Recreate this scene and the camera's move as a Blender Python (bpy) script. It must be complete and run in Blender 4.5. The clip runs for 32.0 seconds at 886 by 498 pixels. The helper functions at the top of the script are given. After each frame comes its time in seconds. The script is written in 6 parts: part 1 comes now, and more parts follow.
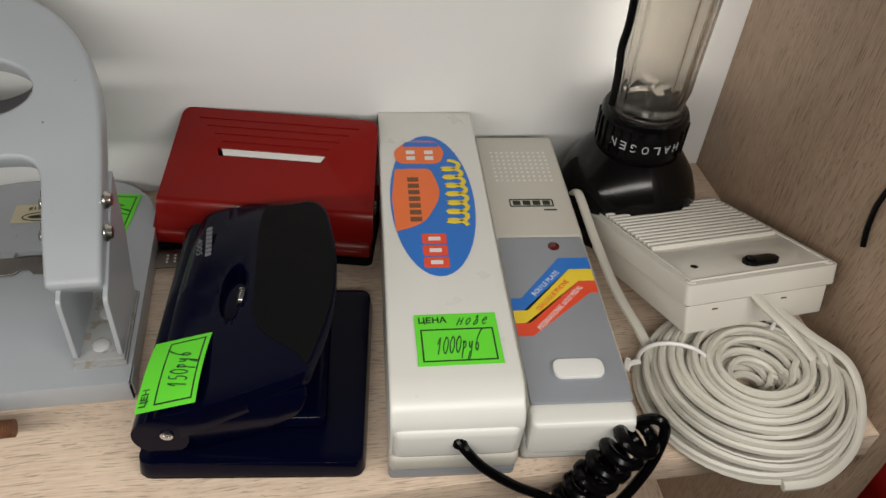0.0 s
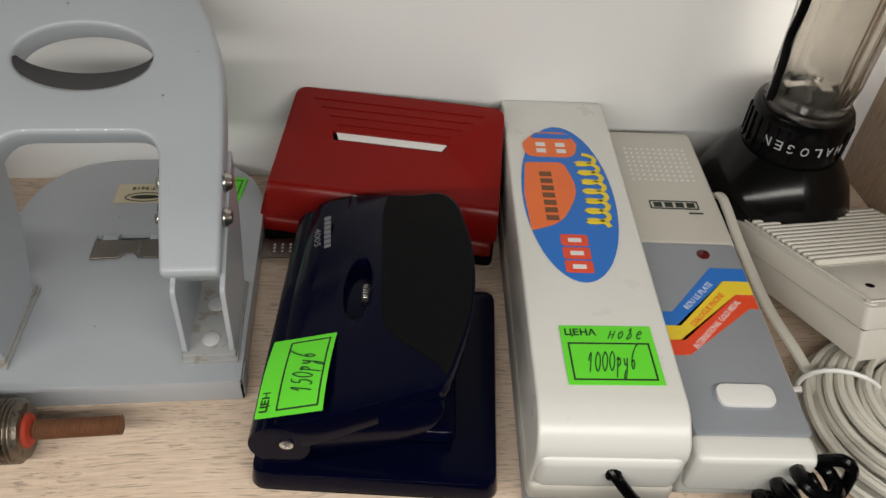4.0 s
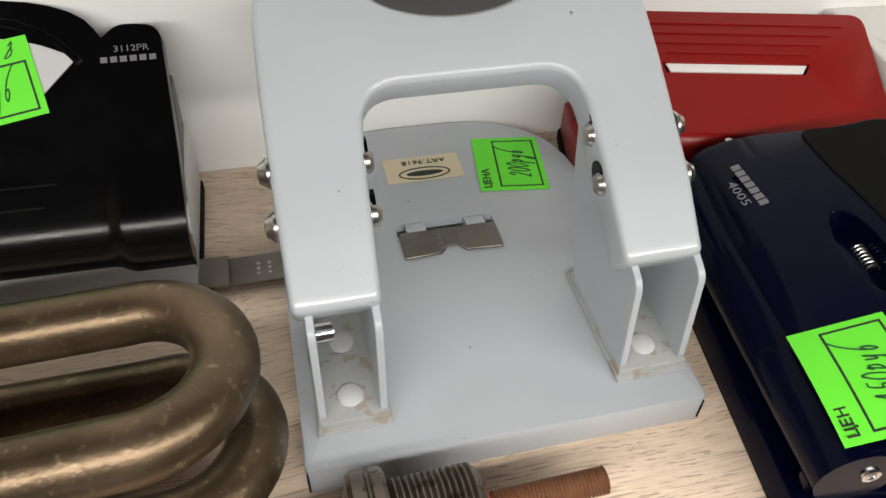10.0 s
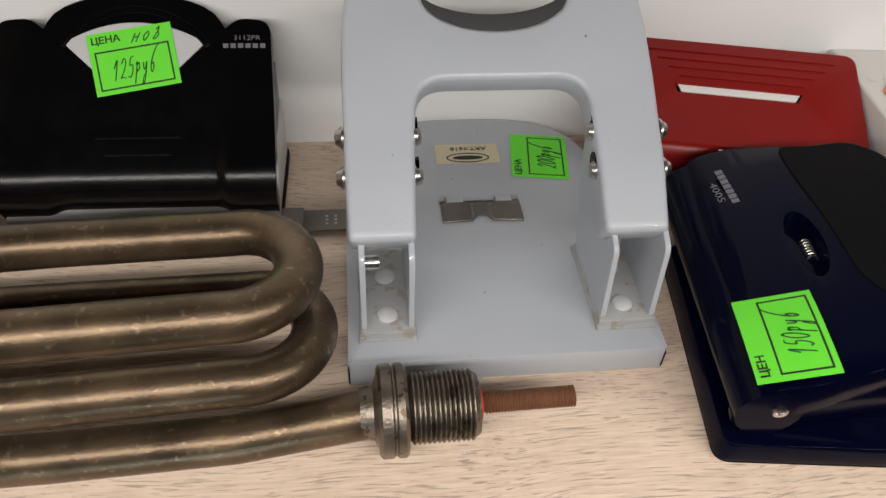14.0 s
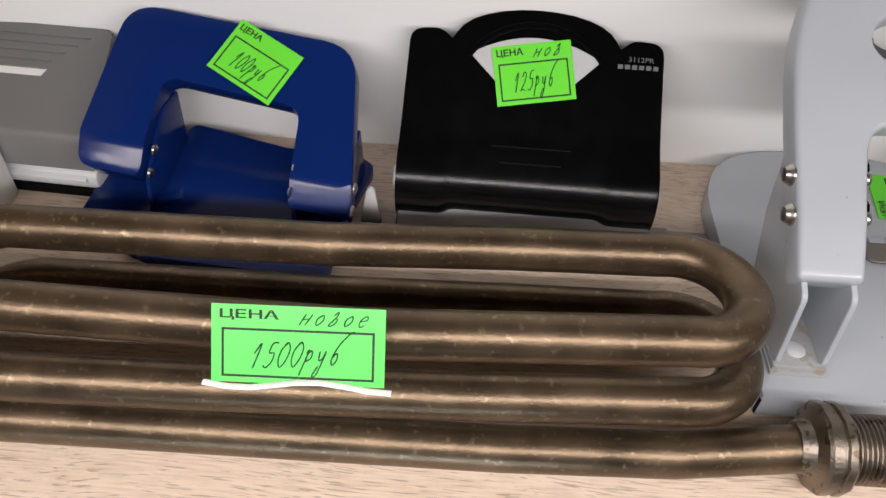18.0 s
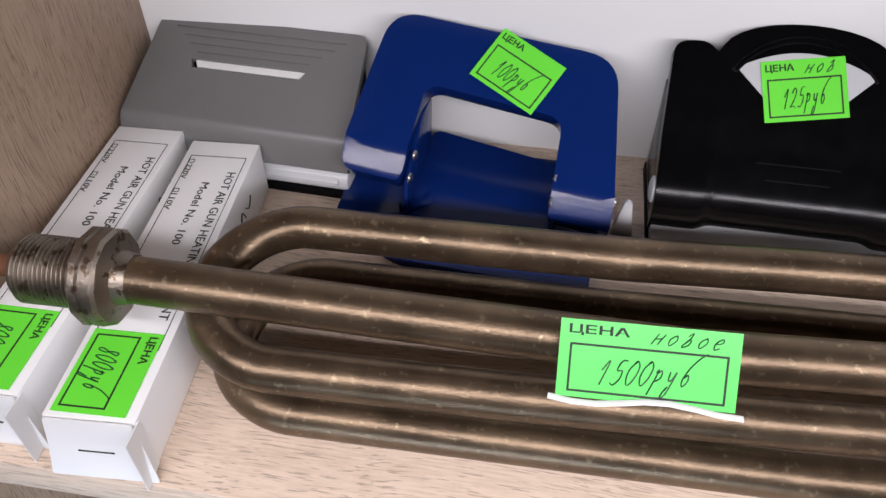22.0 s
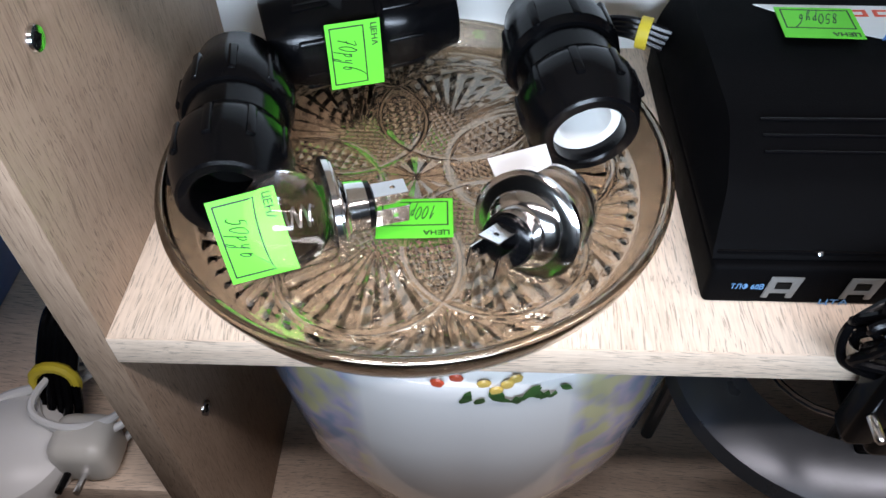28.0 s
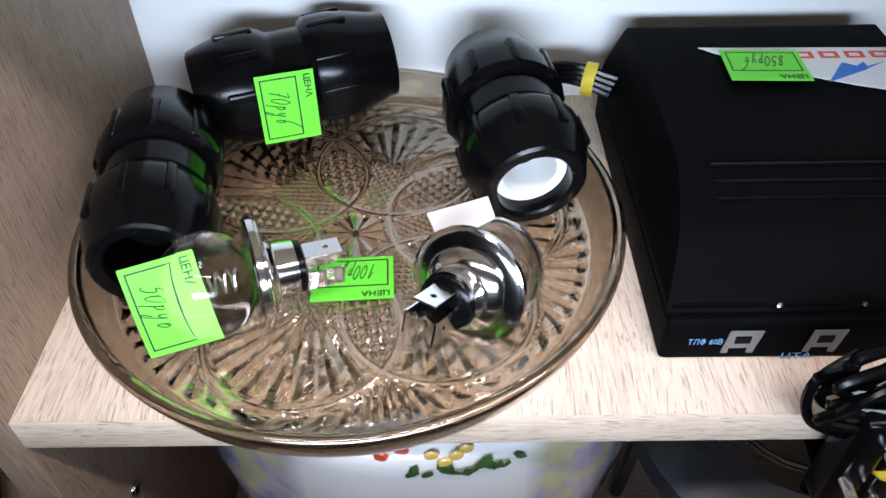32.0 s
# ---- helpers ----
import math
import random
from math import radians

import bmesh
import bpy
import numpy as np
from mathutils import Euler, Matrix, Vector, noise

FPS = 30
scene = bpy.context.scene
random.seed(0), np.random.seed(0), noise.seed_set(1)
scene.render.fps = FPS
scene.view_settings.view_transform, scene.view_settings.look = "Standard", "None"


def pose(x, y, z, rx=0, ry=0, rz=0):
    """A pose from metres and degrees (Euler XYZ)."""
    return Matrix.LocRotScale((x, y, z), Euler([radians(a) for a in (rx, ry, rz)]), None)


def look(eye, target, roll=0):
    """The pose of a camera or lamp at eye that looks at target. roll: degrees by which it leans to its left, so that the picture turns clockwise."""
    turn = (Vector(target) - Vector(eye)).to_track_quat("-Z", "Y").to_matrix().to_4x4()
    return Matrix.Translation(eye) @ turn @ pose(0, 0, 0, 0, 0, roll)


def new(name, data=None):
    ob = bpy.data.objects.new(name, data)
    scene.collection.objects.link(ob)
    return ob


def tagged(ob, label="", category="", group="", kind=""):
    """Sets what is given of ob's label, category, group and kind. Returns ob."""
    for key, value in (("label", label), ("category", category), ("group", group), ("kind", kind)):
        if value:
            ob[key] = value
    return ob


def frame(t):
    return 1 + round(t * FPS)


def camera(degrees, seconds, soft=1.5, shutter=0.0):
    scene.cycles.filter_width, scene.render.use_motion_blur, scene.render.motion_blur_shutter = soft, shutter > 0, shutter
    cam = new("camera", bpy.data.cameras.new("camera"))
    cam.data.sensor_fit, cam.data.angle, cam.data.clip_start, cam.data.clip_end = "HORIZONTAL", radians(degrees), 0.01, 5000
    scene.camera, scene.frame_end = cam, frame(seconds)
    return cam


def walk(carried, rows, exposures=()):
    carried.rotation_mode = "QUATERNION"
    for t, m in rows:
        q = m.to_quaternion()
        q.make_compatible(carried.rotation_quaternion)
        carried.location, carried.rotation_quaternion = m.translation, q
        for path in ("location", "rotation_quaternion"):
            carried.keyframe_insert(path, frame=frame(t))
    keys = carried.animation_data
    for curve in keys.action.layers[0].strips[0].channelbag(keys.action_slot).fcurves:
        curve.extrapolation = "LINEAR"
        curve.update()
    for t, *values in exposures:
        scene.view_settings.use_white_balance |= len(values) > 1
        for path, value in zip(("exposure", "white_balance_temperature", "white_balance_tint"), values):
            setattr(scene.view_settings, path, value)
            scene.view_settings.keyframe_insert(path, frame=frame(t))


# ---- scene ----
cam = camera(60.4, 32.0)
PATH = [
    (0, (0.058, 0.078, 1.297), (0.373, 1.521, -0.052), 4.5),
    (0.5, (0.057, 0.086, 1.29), (0.374, 1.517, -0.071), 5.0),
    (1, (0.056, 0.09, 1.281), (0.37, 1.529, -0.073), 5.4),
    (1.5, (0.057, 0.098, 1.277), (0.368, 1.521, -0.093), 5.5),
    (2, (0.058, 0.099, 1.277), (0.36, 1.52, -0.098), 5.6),
    (2.5, (0.057, 0.102, 1.274), (0.336, 1.526, -0.101), 5.5),
    (4.5, (0.011, 0.109, 1.272), (0.176, 1.566, -0.089), 3.5),
    (5, (0.0, 0.107, 1.27), (0.142, 1.543, -0.114), 3.5),
    (5.5, (-0.019, 0.109, 1.271), (0.096, 1.538, -0.123), 3.5),
    (6, (-0.034, 0.114, 1.27), (0.064, 1.544, -0.125), 3.1),
    (6.5, (-0.048, 0.115, 1.27), (0.044, 1.542, -0.128), 3.2),
    (7, (-0.059, 0.117, 1.27), (0.014, 1.548, -0.126), 2.9),
    (7.5, (-0.077, 0.123, 1.268), (0.015, 1.543, -0.138), 3.4),
    (8, (-0.101, 0.129, 1.261), (0.039, 1.536, -0.154), 3.3),
    (8.5, (-0.13, 0.14, 1.258), (0.079, 1.544, -0.152), 2.9),
    (9, (-0.145, 0.154, 1.243), (0.145, 1.546, -0.163), 1.7),
    (9.5, (-0.146, 0.178, 1.222), (0.204, 1.551, -0.19), 1.9),
    (10, (-0.146, 0.196, 1.205), (0.222, 1.579, -0.192), 2.4),
    (10.5, (-0.142, 0.211, 1.205), (0.231, 1.583, -0.202), 2.2),
    (11, (-0.137, 0.217, 1.204), (0.232, 1.587, -0.205), 2.0),
    (11.5, (-0.139, 0.216, 1.205), (0.22, 1.581, -0.212), 1.9),
    (12, (-0.138, 0.21, 1.209), (0.213, 1.579, -0.206), 1.8),
    (12.5, (-0.142, 0.193, 1.214), (0.175, 1.573, -0.198), 2.1),
    (13, (-0.143, 0.171, 1.222), (0.139, 1.581, -0.168), 1.9),
    (13.5, (-0.14, 0.15, 1.229), (0.108, 1.57, -0.157), 2.7),
    (15.5, (-0.197, 0.12, 1.259), (-0.094, 1.564, -0.121), 4.4),
    (16, (-0.214, 0.124, 1.256), (-0.136, 1.563, -0.13), 4.4),
    (16.5, (-0.233, 0.129, 1.253), (-0.191, 1.56, -0.144), 3.8),
    (17, (-0.248, 0.134, 1.249), (-0.239, 1.564, -0.149), 3.6),
    (17.5, (-0.26, 0.135, 1.248), (-0.282, 1.559, -0.156), 3.2),
    (18, (-0.269, 0.136, 1.248), (-0.314, 1.559, -0.156), 2.6),
    (18.5, (-0.281, 0.136, 1.246), (-0.346, 1.56, -0.157), 2.6),
    (19, (-0.292, 0.137, 1.244), (-0.377, 1.554, -0.165), 2.3),
    (19.5, (-0.3, 0.135, 1.24), (-0.396, 1.522, -0.197), 2.0),
    (20, (-0.313, 0.133, 1.24), (-0.428, 1.473, -0.24), 1.6),
    (20.5, (-0.325, 0.132, 1.243), (-0.47, 1.497, -0.212), 1.4),
    (21, (-0.336, 0.134, 1.243), (-0.503, 1.515, -0.193), 1.0),
    (21.5, (-0.346, 0.132, 1.248), (-0.541, 1.532, -0.167), 0.6),
    (22, (-0.355, 0.131, 1.249), (-0.57, 1.537, -0.158), 0.3),
    (22.5, (-0.366, 0.131, 1.25), (-0.598, 1.533, -0.157), 0.2),
    (23, (-0.371, 0.126, 1.248), (-0.607, 1.512, -0.175), -0.6),
    (23.5, (-0.378, 0.11, 1.255), (-0.615, 1.496, -0.168), -1.0),
    (24, (-0.385, 0.077, 1.26), (-0.557, 1.485, -0.151), -0.0),
    (24.5, (-0.398, 0.04, 1.259), (-0.469, 1.459, -0.149), 0.1),
    (25, (-0.399, 0.006, 1.243), (-0.403, 1.426, -0.166), 1.5),
    (25.5, (-0.405, -0.008, 1.211), (-0.373, 1.381, -0.229), 1.8),
    (26, (-0.405, 0.009, 1.171), (-0.427, 1.365, -0.299), 0.6),
    (26.5, (-0.398, 0.031, 1.112), (-0.479, 1.339, -0.398), -1.3),
    (28.5, (-0.413, 0.076, 0.998), (-0.498, 1.433, -0.469), -1.8),
    (29, (-0.417, 0.088, 0.994), (-0.493, 1.446, -0.472), -1.8),
    (29.5, (-0.419, 0.091, 0.992), (-0.495, 1.483, -0.442), -2.1),
    (30, (-0.418, 0.092, 0.993), (-0.497, 1.528, -0.397), -2.1),
    (30.5, (-0.416, 0.088, 0.994), (-0.496, 1.539, -0.38), -1.8),
    (31, (-0.417, 0.084, 0.991), (-0.485, 1.533, -0.385), -1.4),
    (31.5, (-0.412, 0.083, 0.992), (-0.45, 1.518, -0.4), -1.0),
    (32, (-0.396, 0.084, 0.996), (-0.406, 1.524, -0.393), -1.0),
]
walk(cam, [(t, look(eye, target, roll)) for t, eye, target, roll in PATH], [(0, -0.56, 6500, 10), (6, -0.56, 6500, 10), (9, 0.0, 6500, 10), (10, 0.13, 6500, 10), (11, 0.0, 6500, 10), (13, -0.27, 6500, 12), (16, -0.17, 6420, 16), (18, 0.0, 6350, 17), (20, 0.0, 5900, 21), (22, 0.0, 6000, 21), (23, -0.12, 6050, 21), (24, -0.36, 6120, 21), (25.3, -0.35, 6150, 15), (26.2, 0.0, 6050, 14), (28, 0.3, 6200, 21), (29, 0.36, 6200, 21), (30, 0.25, 6190, 21), (32, 0.26, 6220, 23)])

# ---- world and lamps ----
world = bpy.data.worlds.new("world")
scene.world = world
world.use_nodes = True
world.node_tree.nodes["Background"].inputs[0].default_value = (0.75, 0.8, 0.9, 1)
world.node_tree.nodes["Background"].inputs[1].default_value = 0.003


def area_lamp(name, eye, target, sx, sy, power, colour=(1, 0.97, 0.92), spread=180.0):
    data = bpy.data.lights.new(name, "AREA")
    data.shape, data.size, data.size_y, data.energy, data.color = "RECTANGLE", sx, sy, power, colour
    data.spread = radians(spread)
    ob = new(name, data)
    ob.matrix_world = look(eye, target)
    return ob


# Added fixed strip that stands in for a flash moving with the camera.
area_lamp("flash_stand_in_light", (-0.11, 0.045, 1.275), (-0.11, 0.38, 1.00), 1.10, 0.03, 3.7, (1, 0.955, 0.89))
# Added fill light for the lower shelf, with no fixture behind it.
area_lamp("lower_shelf_fill_light", (-0.38, -0.02, 0.93), (-0.38, 0.46, 0.80), 0.40, 0.06, 0.65, (0.72, 0.90, 1.0), 75)


# ---- materials ----
def mat(name, colour, rough=0.5, metal=0.0, scale=60.0, vary=0.06, bump=0.05, coat=0.0, spec=0.5, stain=0.0, chips=None, speck=0.0, grit=230, soft=0.04):
    """Paint, plastic or metal: colour with fine grain, larger blotches, uneven gloss and slight relief."""
    m = bpy.data.materials.new(name)
    m.use_nodes = True
    n, l = m.node_tree.nodes, m.node_tree.links
    b = n["Principled BSDF"]
    co = n.new("ShaderNodeTexCoord")
    fine = n.new("ShaderNodeTexNoise")
    fine.inputs["Scale"].default_value, fine.inputs["Detail"].default_value = scale * 12, 4
    big = n.new("ShaderNodeTexNoise")
    big.inputs["Scale"].default_value, big.inputs["Detail"].default_value = scale, 5
    l.new(co.outputs["Object"], fine.inputs["Vector"])
    l.new(co.outputs["Object"], big.inputs["Vector"])
    mix = n.new("ShaderNodeMix")
    mix.data_type = "RGBA"
    mix.inputs["A"].default_value = (*[c * (1 - vary - stain) for c in colour], 1)
    mix.inputs["B"].default_value = (*[min(1, c * (1 + vary)) for c in colour], 1)
    l.new(big.outputs["Fac"], mix.inputs["Factor"])
    out = mix.outputs["Result"]
    if chips:
        dots = n.new("ShaderNodeTexNoise")
        dots.inputs["Scale"].default_value, dots.inputs["Detail"].default_value = grit, 4
        l.new(co.outputs["Object"], dots.inputs["Vector"])
        cut = n.new("ShaderNodeMapRange")
        cut.inputs["From Min"].default_value, cut.inputs["From Max"].default_value = speck, speck + soft
        l.new(dots.outputs["Fac"], cut.inputs["Value"])
        over = n.new("ShaderNodeMix")
        over.data_type = "RGBA"
        over.inputs["B"].default_value = (*chips, 1)
        l.new(cut.outputs["Result"], over.inputs["Factor"])
        l.new(out, over.inputs["A"])
        out = over.outputs["Result"]
    l.new(out, b.inputs["Base Color"])
    r = n.new("ShaderNodeMapRange")
    r.inputs["To Min"].default_value, r.inputs["To Max"].default_value = rough * 0.75, min(1, rough * 1.25)
    l.new(big.outputs["Fac"], r.inputs["Value"])
    l.new(r.outputs["Result"], b.inputs["Roughness"])
    bp = n.new("ShaderNodeBump")
    bp.inputs["Strength"].default_value, bp.inputs["Distance"].default_value = bump, 0.001
    l.new(fine.outputs["Fac"], bp.inputs["Height"])
    l.new(bp.outputs["Normal"], b.inputs["Normal"])
    b.inputs["Metallic"].default_value = metal
    b.inputs["Coat Weight"].default_value = coat
    b.inputs["Specular IOR Level"].default_value = spec
    return m


def wood(name, along, light=(0.77, 0.62, 0.485), dark=(0.60, 0.465, 0.35)):
    """Sawn-oak laminate, with the grain along one axis (0 x, 1 y, 2 z)."""
    m = bpy.data.materials.new(name)
    m.use_nodes = True
    n, l = m.node_tree.nodes, m.node_tree.links
    b = n["Principled BSDF"]
    co = n.new("ShaderNodeTexCoord")
    warp = n.new("ShaderNodeTexNoise")
    warp.inputs["Scale"].default_value, warp.inputs["Detail"].default_value = 7, 2
    l.new(co.outputs["Object"], warp.inputs["Vector"])
    add = n.new("ShaderNodeVectorMath")
    add.operation = "MULTIPLY_ADD"
    add.inputs[1].default_value = (0.03, 0.03, 0.03)
    l.new(warp.outputs["Color"], add.inputs[0])
    l.new(co.outputs["Object"], add.inputs[2])
    mp = n.new("ShaderNodeMapping")
    sc = [1.0, 1.0, 1.0]
    sc[along] = 0.07
    mp.inputs["Scale"].default_value = sc
    l.new(add.outputs["Vector"], mp.inputs["Vector"])
    mp2 = n.new("ShaderNodeMapping")
    sc = [1.0, 1.0, 1.0]
    sc[along] = 0.07
    mp2.inputs["Scale"].default_value = sc
    l.new(co.outputs["Object"], mp2.inputs["Vector"])
    g1 = n.new("ShaderNodeTexNoise")
    g1.inputs["Scale"].default_value, g1.inputs["Detail"].default_value = 60, 6
    l.new(mp.outputs["Vector"], g1.inputs["Vector"])
    g2 = n.new("ShaderNodeTexNoise")
    g2.inputs["Scale"].default_value, g2.inputs["Detail"].default_value = 900, 4
    l.new(mp2.outputs["Vector"], g2.inputs["Vector"])
    saw = n.new("ShaderNodeTexNoise")
    mp3 = n.new("ShaderNodeMapping")
    sc = [0.05, 0.05, 0.05]
    sc[along] = 1.0
    mp3.inputs["Scale"].default_value = sc
    l.new(co.outputs["Object"], mp3.inputs["Vector"])
    saw.inputs["Scale"].default_value, saw.inputs["Detail"].default_value = 260, 2
    l.new(mp3.outputs["Vector"], saw.inputs["Vector"])
    ramp = n.new("ShaderNodeValToRGB")
    e = ramp.color_ramp.elements
    e[0].position, e[0].color = 0.36, (*dark, 1)
    e[1].position, e[1].color = 0.62, (*light, 1)
    mixf = n.new("ShaderNodeMath")
    mixf.operation = "MULTIPLY_ADD"
    mixf.inputs[1].default_value = 0.68
    l.new(g2.outputs["Fac"], mixf.inputs[0])
    half = n.new("ShaderNodeMath")
    half.operation = "MULTIPLY"
    half.inputs[1].default_value = 0.32
    l.new(g1.outputs["Fac"], half.inputs[0])
    l.new(half.outputs["Value"], mixf.inputs[2])
    sm = n.new("ShaderNodeMath")
    sm.operation = "MULTIPLY_ADD"
    sm.inputs[1].default_value = 0.10
    l.new(saw.outputs["Fac"], sm.inputs[0])
    l.new(mixf.outputs["Value"], sm.inputs[2])
    l.new(sm.outputs["Value"], ramp.inputs["Fac"])
    mp4 = n.new("ShaderNodeMapping")
    sc = [1.0, 1.0, 1.0]
    sc[along] = 0.05
    mp4.inputs["Scale"].default_value = sc
    l.new(add.outputs["Vector"], mp4.inputs["Vector"])
    dash = n.new("ShaderNodeTexNoise")
    dash.inputs["Scale"].default_value, dash.inputs["Detail"].default_value = 1400, 3
    l.new(mp4.outputs["Vector"], dash.inputs["Vector"])
    pores = n.new("ShaderNodeMapRange")
    pores.inputs["From Min"].default_value, pores.inputs["From Max"].default_value = 0.565, 0.64
    pores.inputs["To Max"].default_value = 0.62
    l.new(dash.outputs["Fac"], pores.inputs["Value"])
    over = n.new("ShaderNodeMix")
    over.data_type = "RGBA"
    over.inputs["B"].default_value = (*[c * 0.45 for c in dark], 1)
    l.new(pores.outputs["Result"], over.inputs["Factor"])
    l.new(ramp.outputs["Color"], over.inputs["A"])
    l.new(over.outputs["Result"], b.inputs["Base Color"])
    b.inputs["Roughness"].default_value = 0.48
    b.inputs["Specular IOR Level"].default_value = 0.35
    bp = n.new("ShaderNodeBump")
    bp.inputs["Strength"].default_value, bp.inputs["Distance"].default_value = 0.25, 0.0006
    l.new(sm.outputs["Value"], bp.inputs["Height"])
    l.new(bp.outputs["Normal"], b.inputs["Normal"])
    return m


OAK_X = wood("oak_laminate_lengthwise", 0)
OAK_Y = wood("oak_laminate_crosswise", 1)
# Same oak as the shelves; its darker tones hold the side panels' shade.
OAK_Z_SHADED = wood("shaded_oak_upright", 2, (0.37, 0.268, 0.19), (0.27, 0.188, 0.13))
# For the unseen room shell; kept dark so black plastics reflect little.
ROOM = mat("dark_unseen_room", (0.12, 0.115, 0.11), 0.7, scale=6, vary=0.05)
WHITE_BOARD = mat("white_back_board", (0.80, 0.81, 0.80), 0.3, scale=8, vary=0.02, bump=0.02)
GREY_PAINT = mat("grey_enamel", (0.40, 0.43, 0.465), 0.38, scale=30, vary=0.05, bump=0.06, coat=0.35, chips=(0.10, 0.07, 0.06), speck=0.735)
RED = mat("red_plastic", (0.215, 0.006, 0.004), 0.32, scale=50, vary=0.08, spec=0.3)
NAVY = mat("navy_plastic", (0.0013, 0.0018, 0.0110), 0.14, scale=50, vary=0.1, bump=0.02, spec=0.09)
BLACK = mat("black_plastic", (0.0022, 0.0022, 0.0026), 0.19, scale=60, vary=0.2, bump=0.05, spec=0.16)
BLUE = mat("blue_enamel", (0.004, 0.018, 0.115), 0.13, scale=40, vary=0.08, bump=0.04, spec=0.18)
BLACK_MATT = mat("matt_black_plastic", (0.0024, 0.0024, 0.0027), 0.55, scale=90, vary=0.2, bump=0.15, spec=0.015)
GREY_PLASTIC = mat("grey_plastic", (0.155, 0.155, 0.152), 0.4, scale=50, vary=0.05)
CREAM = mat("cream_plastic", (0.66, 0.64, 0.58), 0.35, scale=50, vary=0.03)
BRASS = mat("tarnished_tube", (0.160, 0.113, 0.070), 0.36, 0.8, scale=55, vary=0.55, bump=0.14, stain=0.3, chips=(0.27, 0.21, 0.13), speck=0.60, grit=330, soft=0.14)
# Shade of the handle hole's unlit inner wall, as a colour.
HOLE_SHADE = mat("hole_wall_shade", (0.05, 0.05, 0.052), 0.5, scale=60, vary=0.1)
STEEL = mat("worn_steel", (0.5, 0.48, 0.45), 0.3, 1.0, scale=80, vary=0.2)
CARD = mat("white_card", (0.80, 0.80, 0.79), 0.6, scale=60, vary=0.03)

# ---- building helpers ----


def part(name, bm, material, parent=None, label="", smooth=True):
    me = bpy.data.meshes.new(name)
    bmesh.ops.recalc_face_normals(bm, faces=bm.faces)
    bm.to_mesh(me)
    bm.free()
    if smooth:
        me.polygons.foreach_set("use_smooth", [True] * len(me.polygons))
        me.set_sharp_from_angle(angle=radians(35))
    for mm in material if isinstance(material, (list, tuple)) else (material,):
        me.materials.append(mm)
    ob = new(name, me)
    ob.parent = parent
    return tagged(ob, label)


def thing(name, label, category, x, y, z, rz=0.0, rx=0.0, ry=0.0, group="", kind=""):
    ob = new(name)
    ob.empty_display_size = 0.01
    ob.matrix_basis = pose(x, y, z, rx, ry, rz)
    return tagged(ob, label, category, group, kind)


def bevel_sharp(bm, width, seg=2, angle=25):
    es = [e for e in bm.edges if len(e.link_faces) == 2 and e.calc_face_angle(0) > radians(angle)]
    if width > 0 and es:
        bmesh.ops.bevel(bm, geom=es, offset=width, segments=seg, profile=0.5, affect="EDGES", clamp_overlap=True)


def b_box(x0, x1, y0, y1, z0, z1, bevel=0.0, seg=2):
    bm = bmesh.new()
    m = Matrix.LocRotScale(((x0 + x1) / 2, (y0 + y1) / 2, (z0 + z1) / 2), None, (x1 - x0, y1 - y0, z1 - z0))
    bmesh.ops.create_cube(bm, size=1, matrix=m)
    bevel_sharp(bm, bevel, seg)
    return bm


def structure(name, x0, x1, y0, y1, z0, z1, material, bevel, label, category):
    ob = part(name, b_box(x0, x1, y0, y1, z0, z1, bevel), material)
    return tagged(ob, label, category, kind="structure")


# ---- cabinet and room ----
SHELF, LOW, FRONT, BACK, LEFT, RIGHT, BOARD = 1.0, 0.752, 0.246, 0.465, -0.562, 0.314, 0.017
structure("shelf_upper", LEFT, RIGHT, FRONT, BACK, SHELF - BOARD, SHELF, OAK_X, 0.0006, "light oak laminate shelf board crowded with hole punches", "shelf")
low_shelf = structure("shelf_lower", LEFT, RIGHT, FRONT, BACK, LOW - BOARD, LOW, OAK_Y, 0.0006, "light oak laminate shelf board under the first one", "shelf")
part("edge_band", b_box(LEFT, RIGHT, FRONT - 0.0008, FRONT + 0.0002, LOW - BOARD, LOW, 0.0003), OAK_X, low_shelf, "thin oak edge band with lengthwise grain")
structure("shelf_bottom", LEFT, RIGHT, FRONT, BACK, 0.433, 0.45, OAK_X, 0.0006, "light oak laminate bottom shelf board", "shelf")
structure("side_panel_left", LEFT - BOARD, LEFT, FRONT, BACK, 0.0, 1.9, OAK_Z_SHADED, 0.0006, "oak laminate side panel of the shelf unit", "panel")
structure("side_panel_right", RIGHT, RIGHT + BOARD, FRONT, BACK, 0.0, 1.9, OAK_Z_SHADED, 0.0006, "oak laminate side panel of the shelf unit", "panel")
structure("back_panel", -1.4, 1.2, BACK, BACK + 0.004, 0.0, 1.9, WHITE_BOARD, 0, "smooth white hardboard back of the shelf unit", "panel")
# Added room shell, out of view, that encloses the shelf unit.
structure("wall_back", -2.5, 2.5, 0.6, 0.7, 0.0, 2.7, ROOM, 0, "unseen dark grey room wall behind the shelf unit", "wall")
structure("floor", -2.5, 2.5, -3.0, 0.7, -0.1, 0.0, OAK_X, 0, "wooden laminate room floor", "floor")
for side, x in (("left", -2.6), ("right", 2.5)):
    structure("wall_" + side, x, x + 0.1, -3.1, 0.7, 0.0, 2.7, ROOM, 0, "unseen dark grey wall closing the room", "wall")
structure("wall_front", -2.5, 2.5, -3.1, -3.0, 0.0, 2.7, ROOM, 0, "unseen dark grey wall closing the room", "wall")
structure("ceiling", -2.5, 2.5, -3.0, 0.7, 2.7, 2.8, ROOM, 0, "unseen dark grey ceiling closing the room", "ceiling")


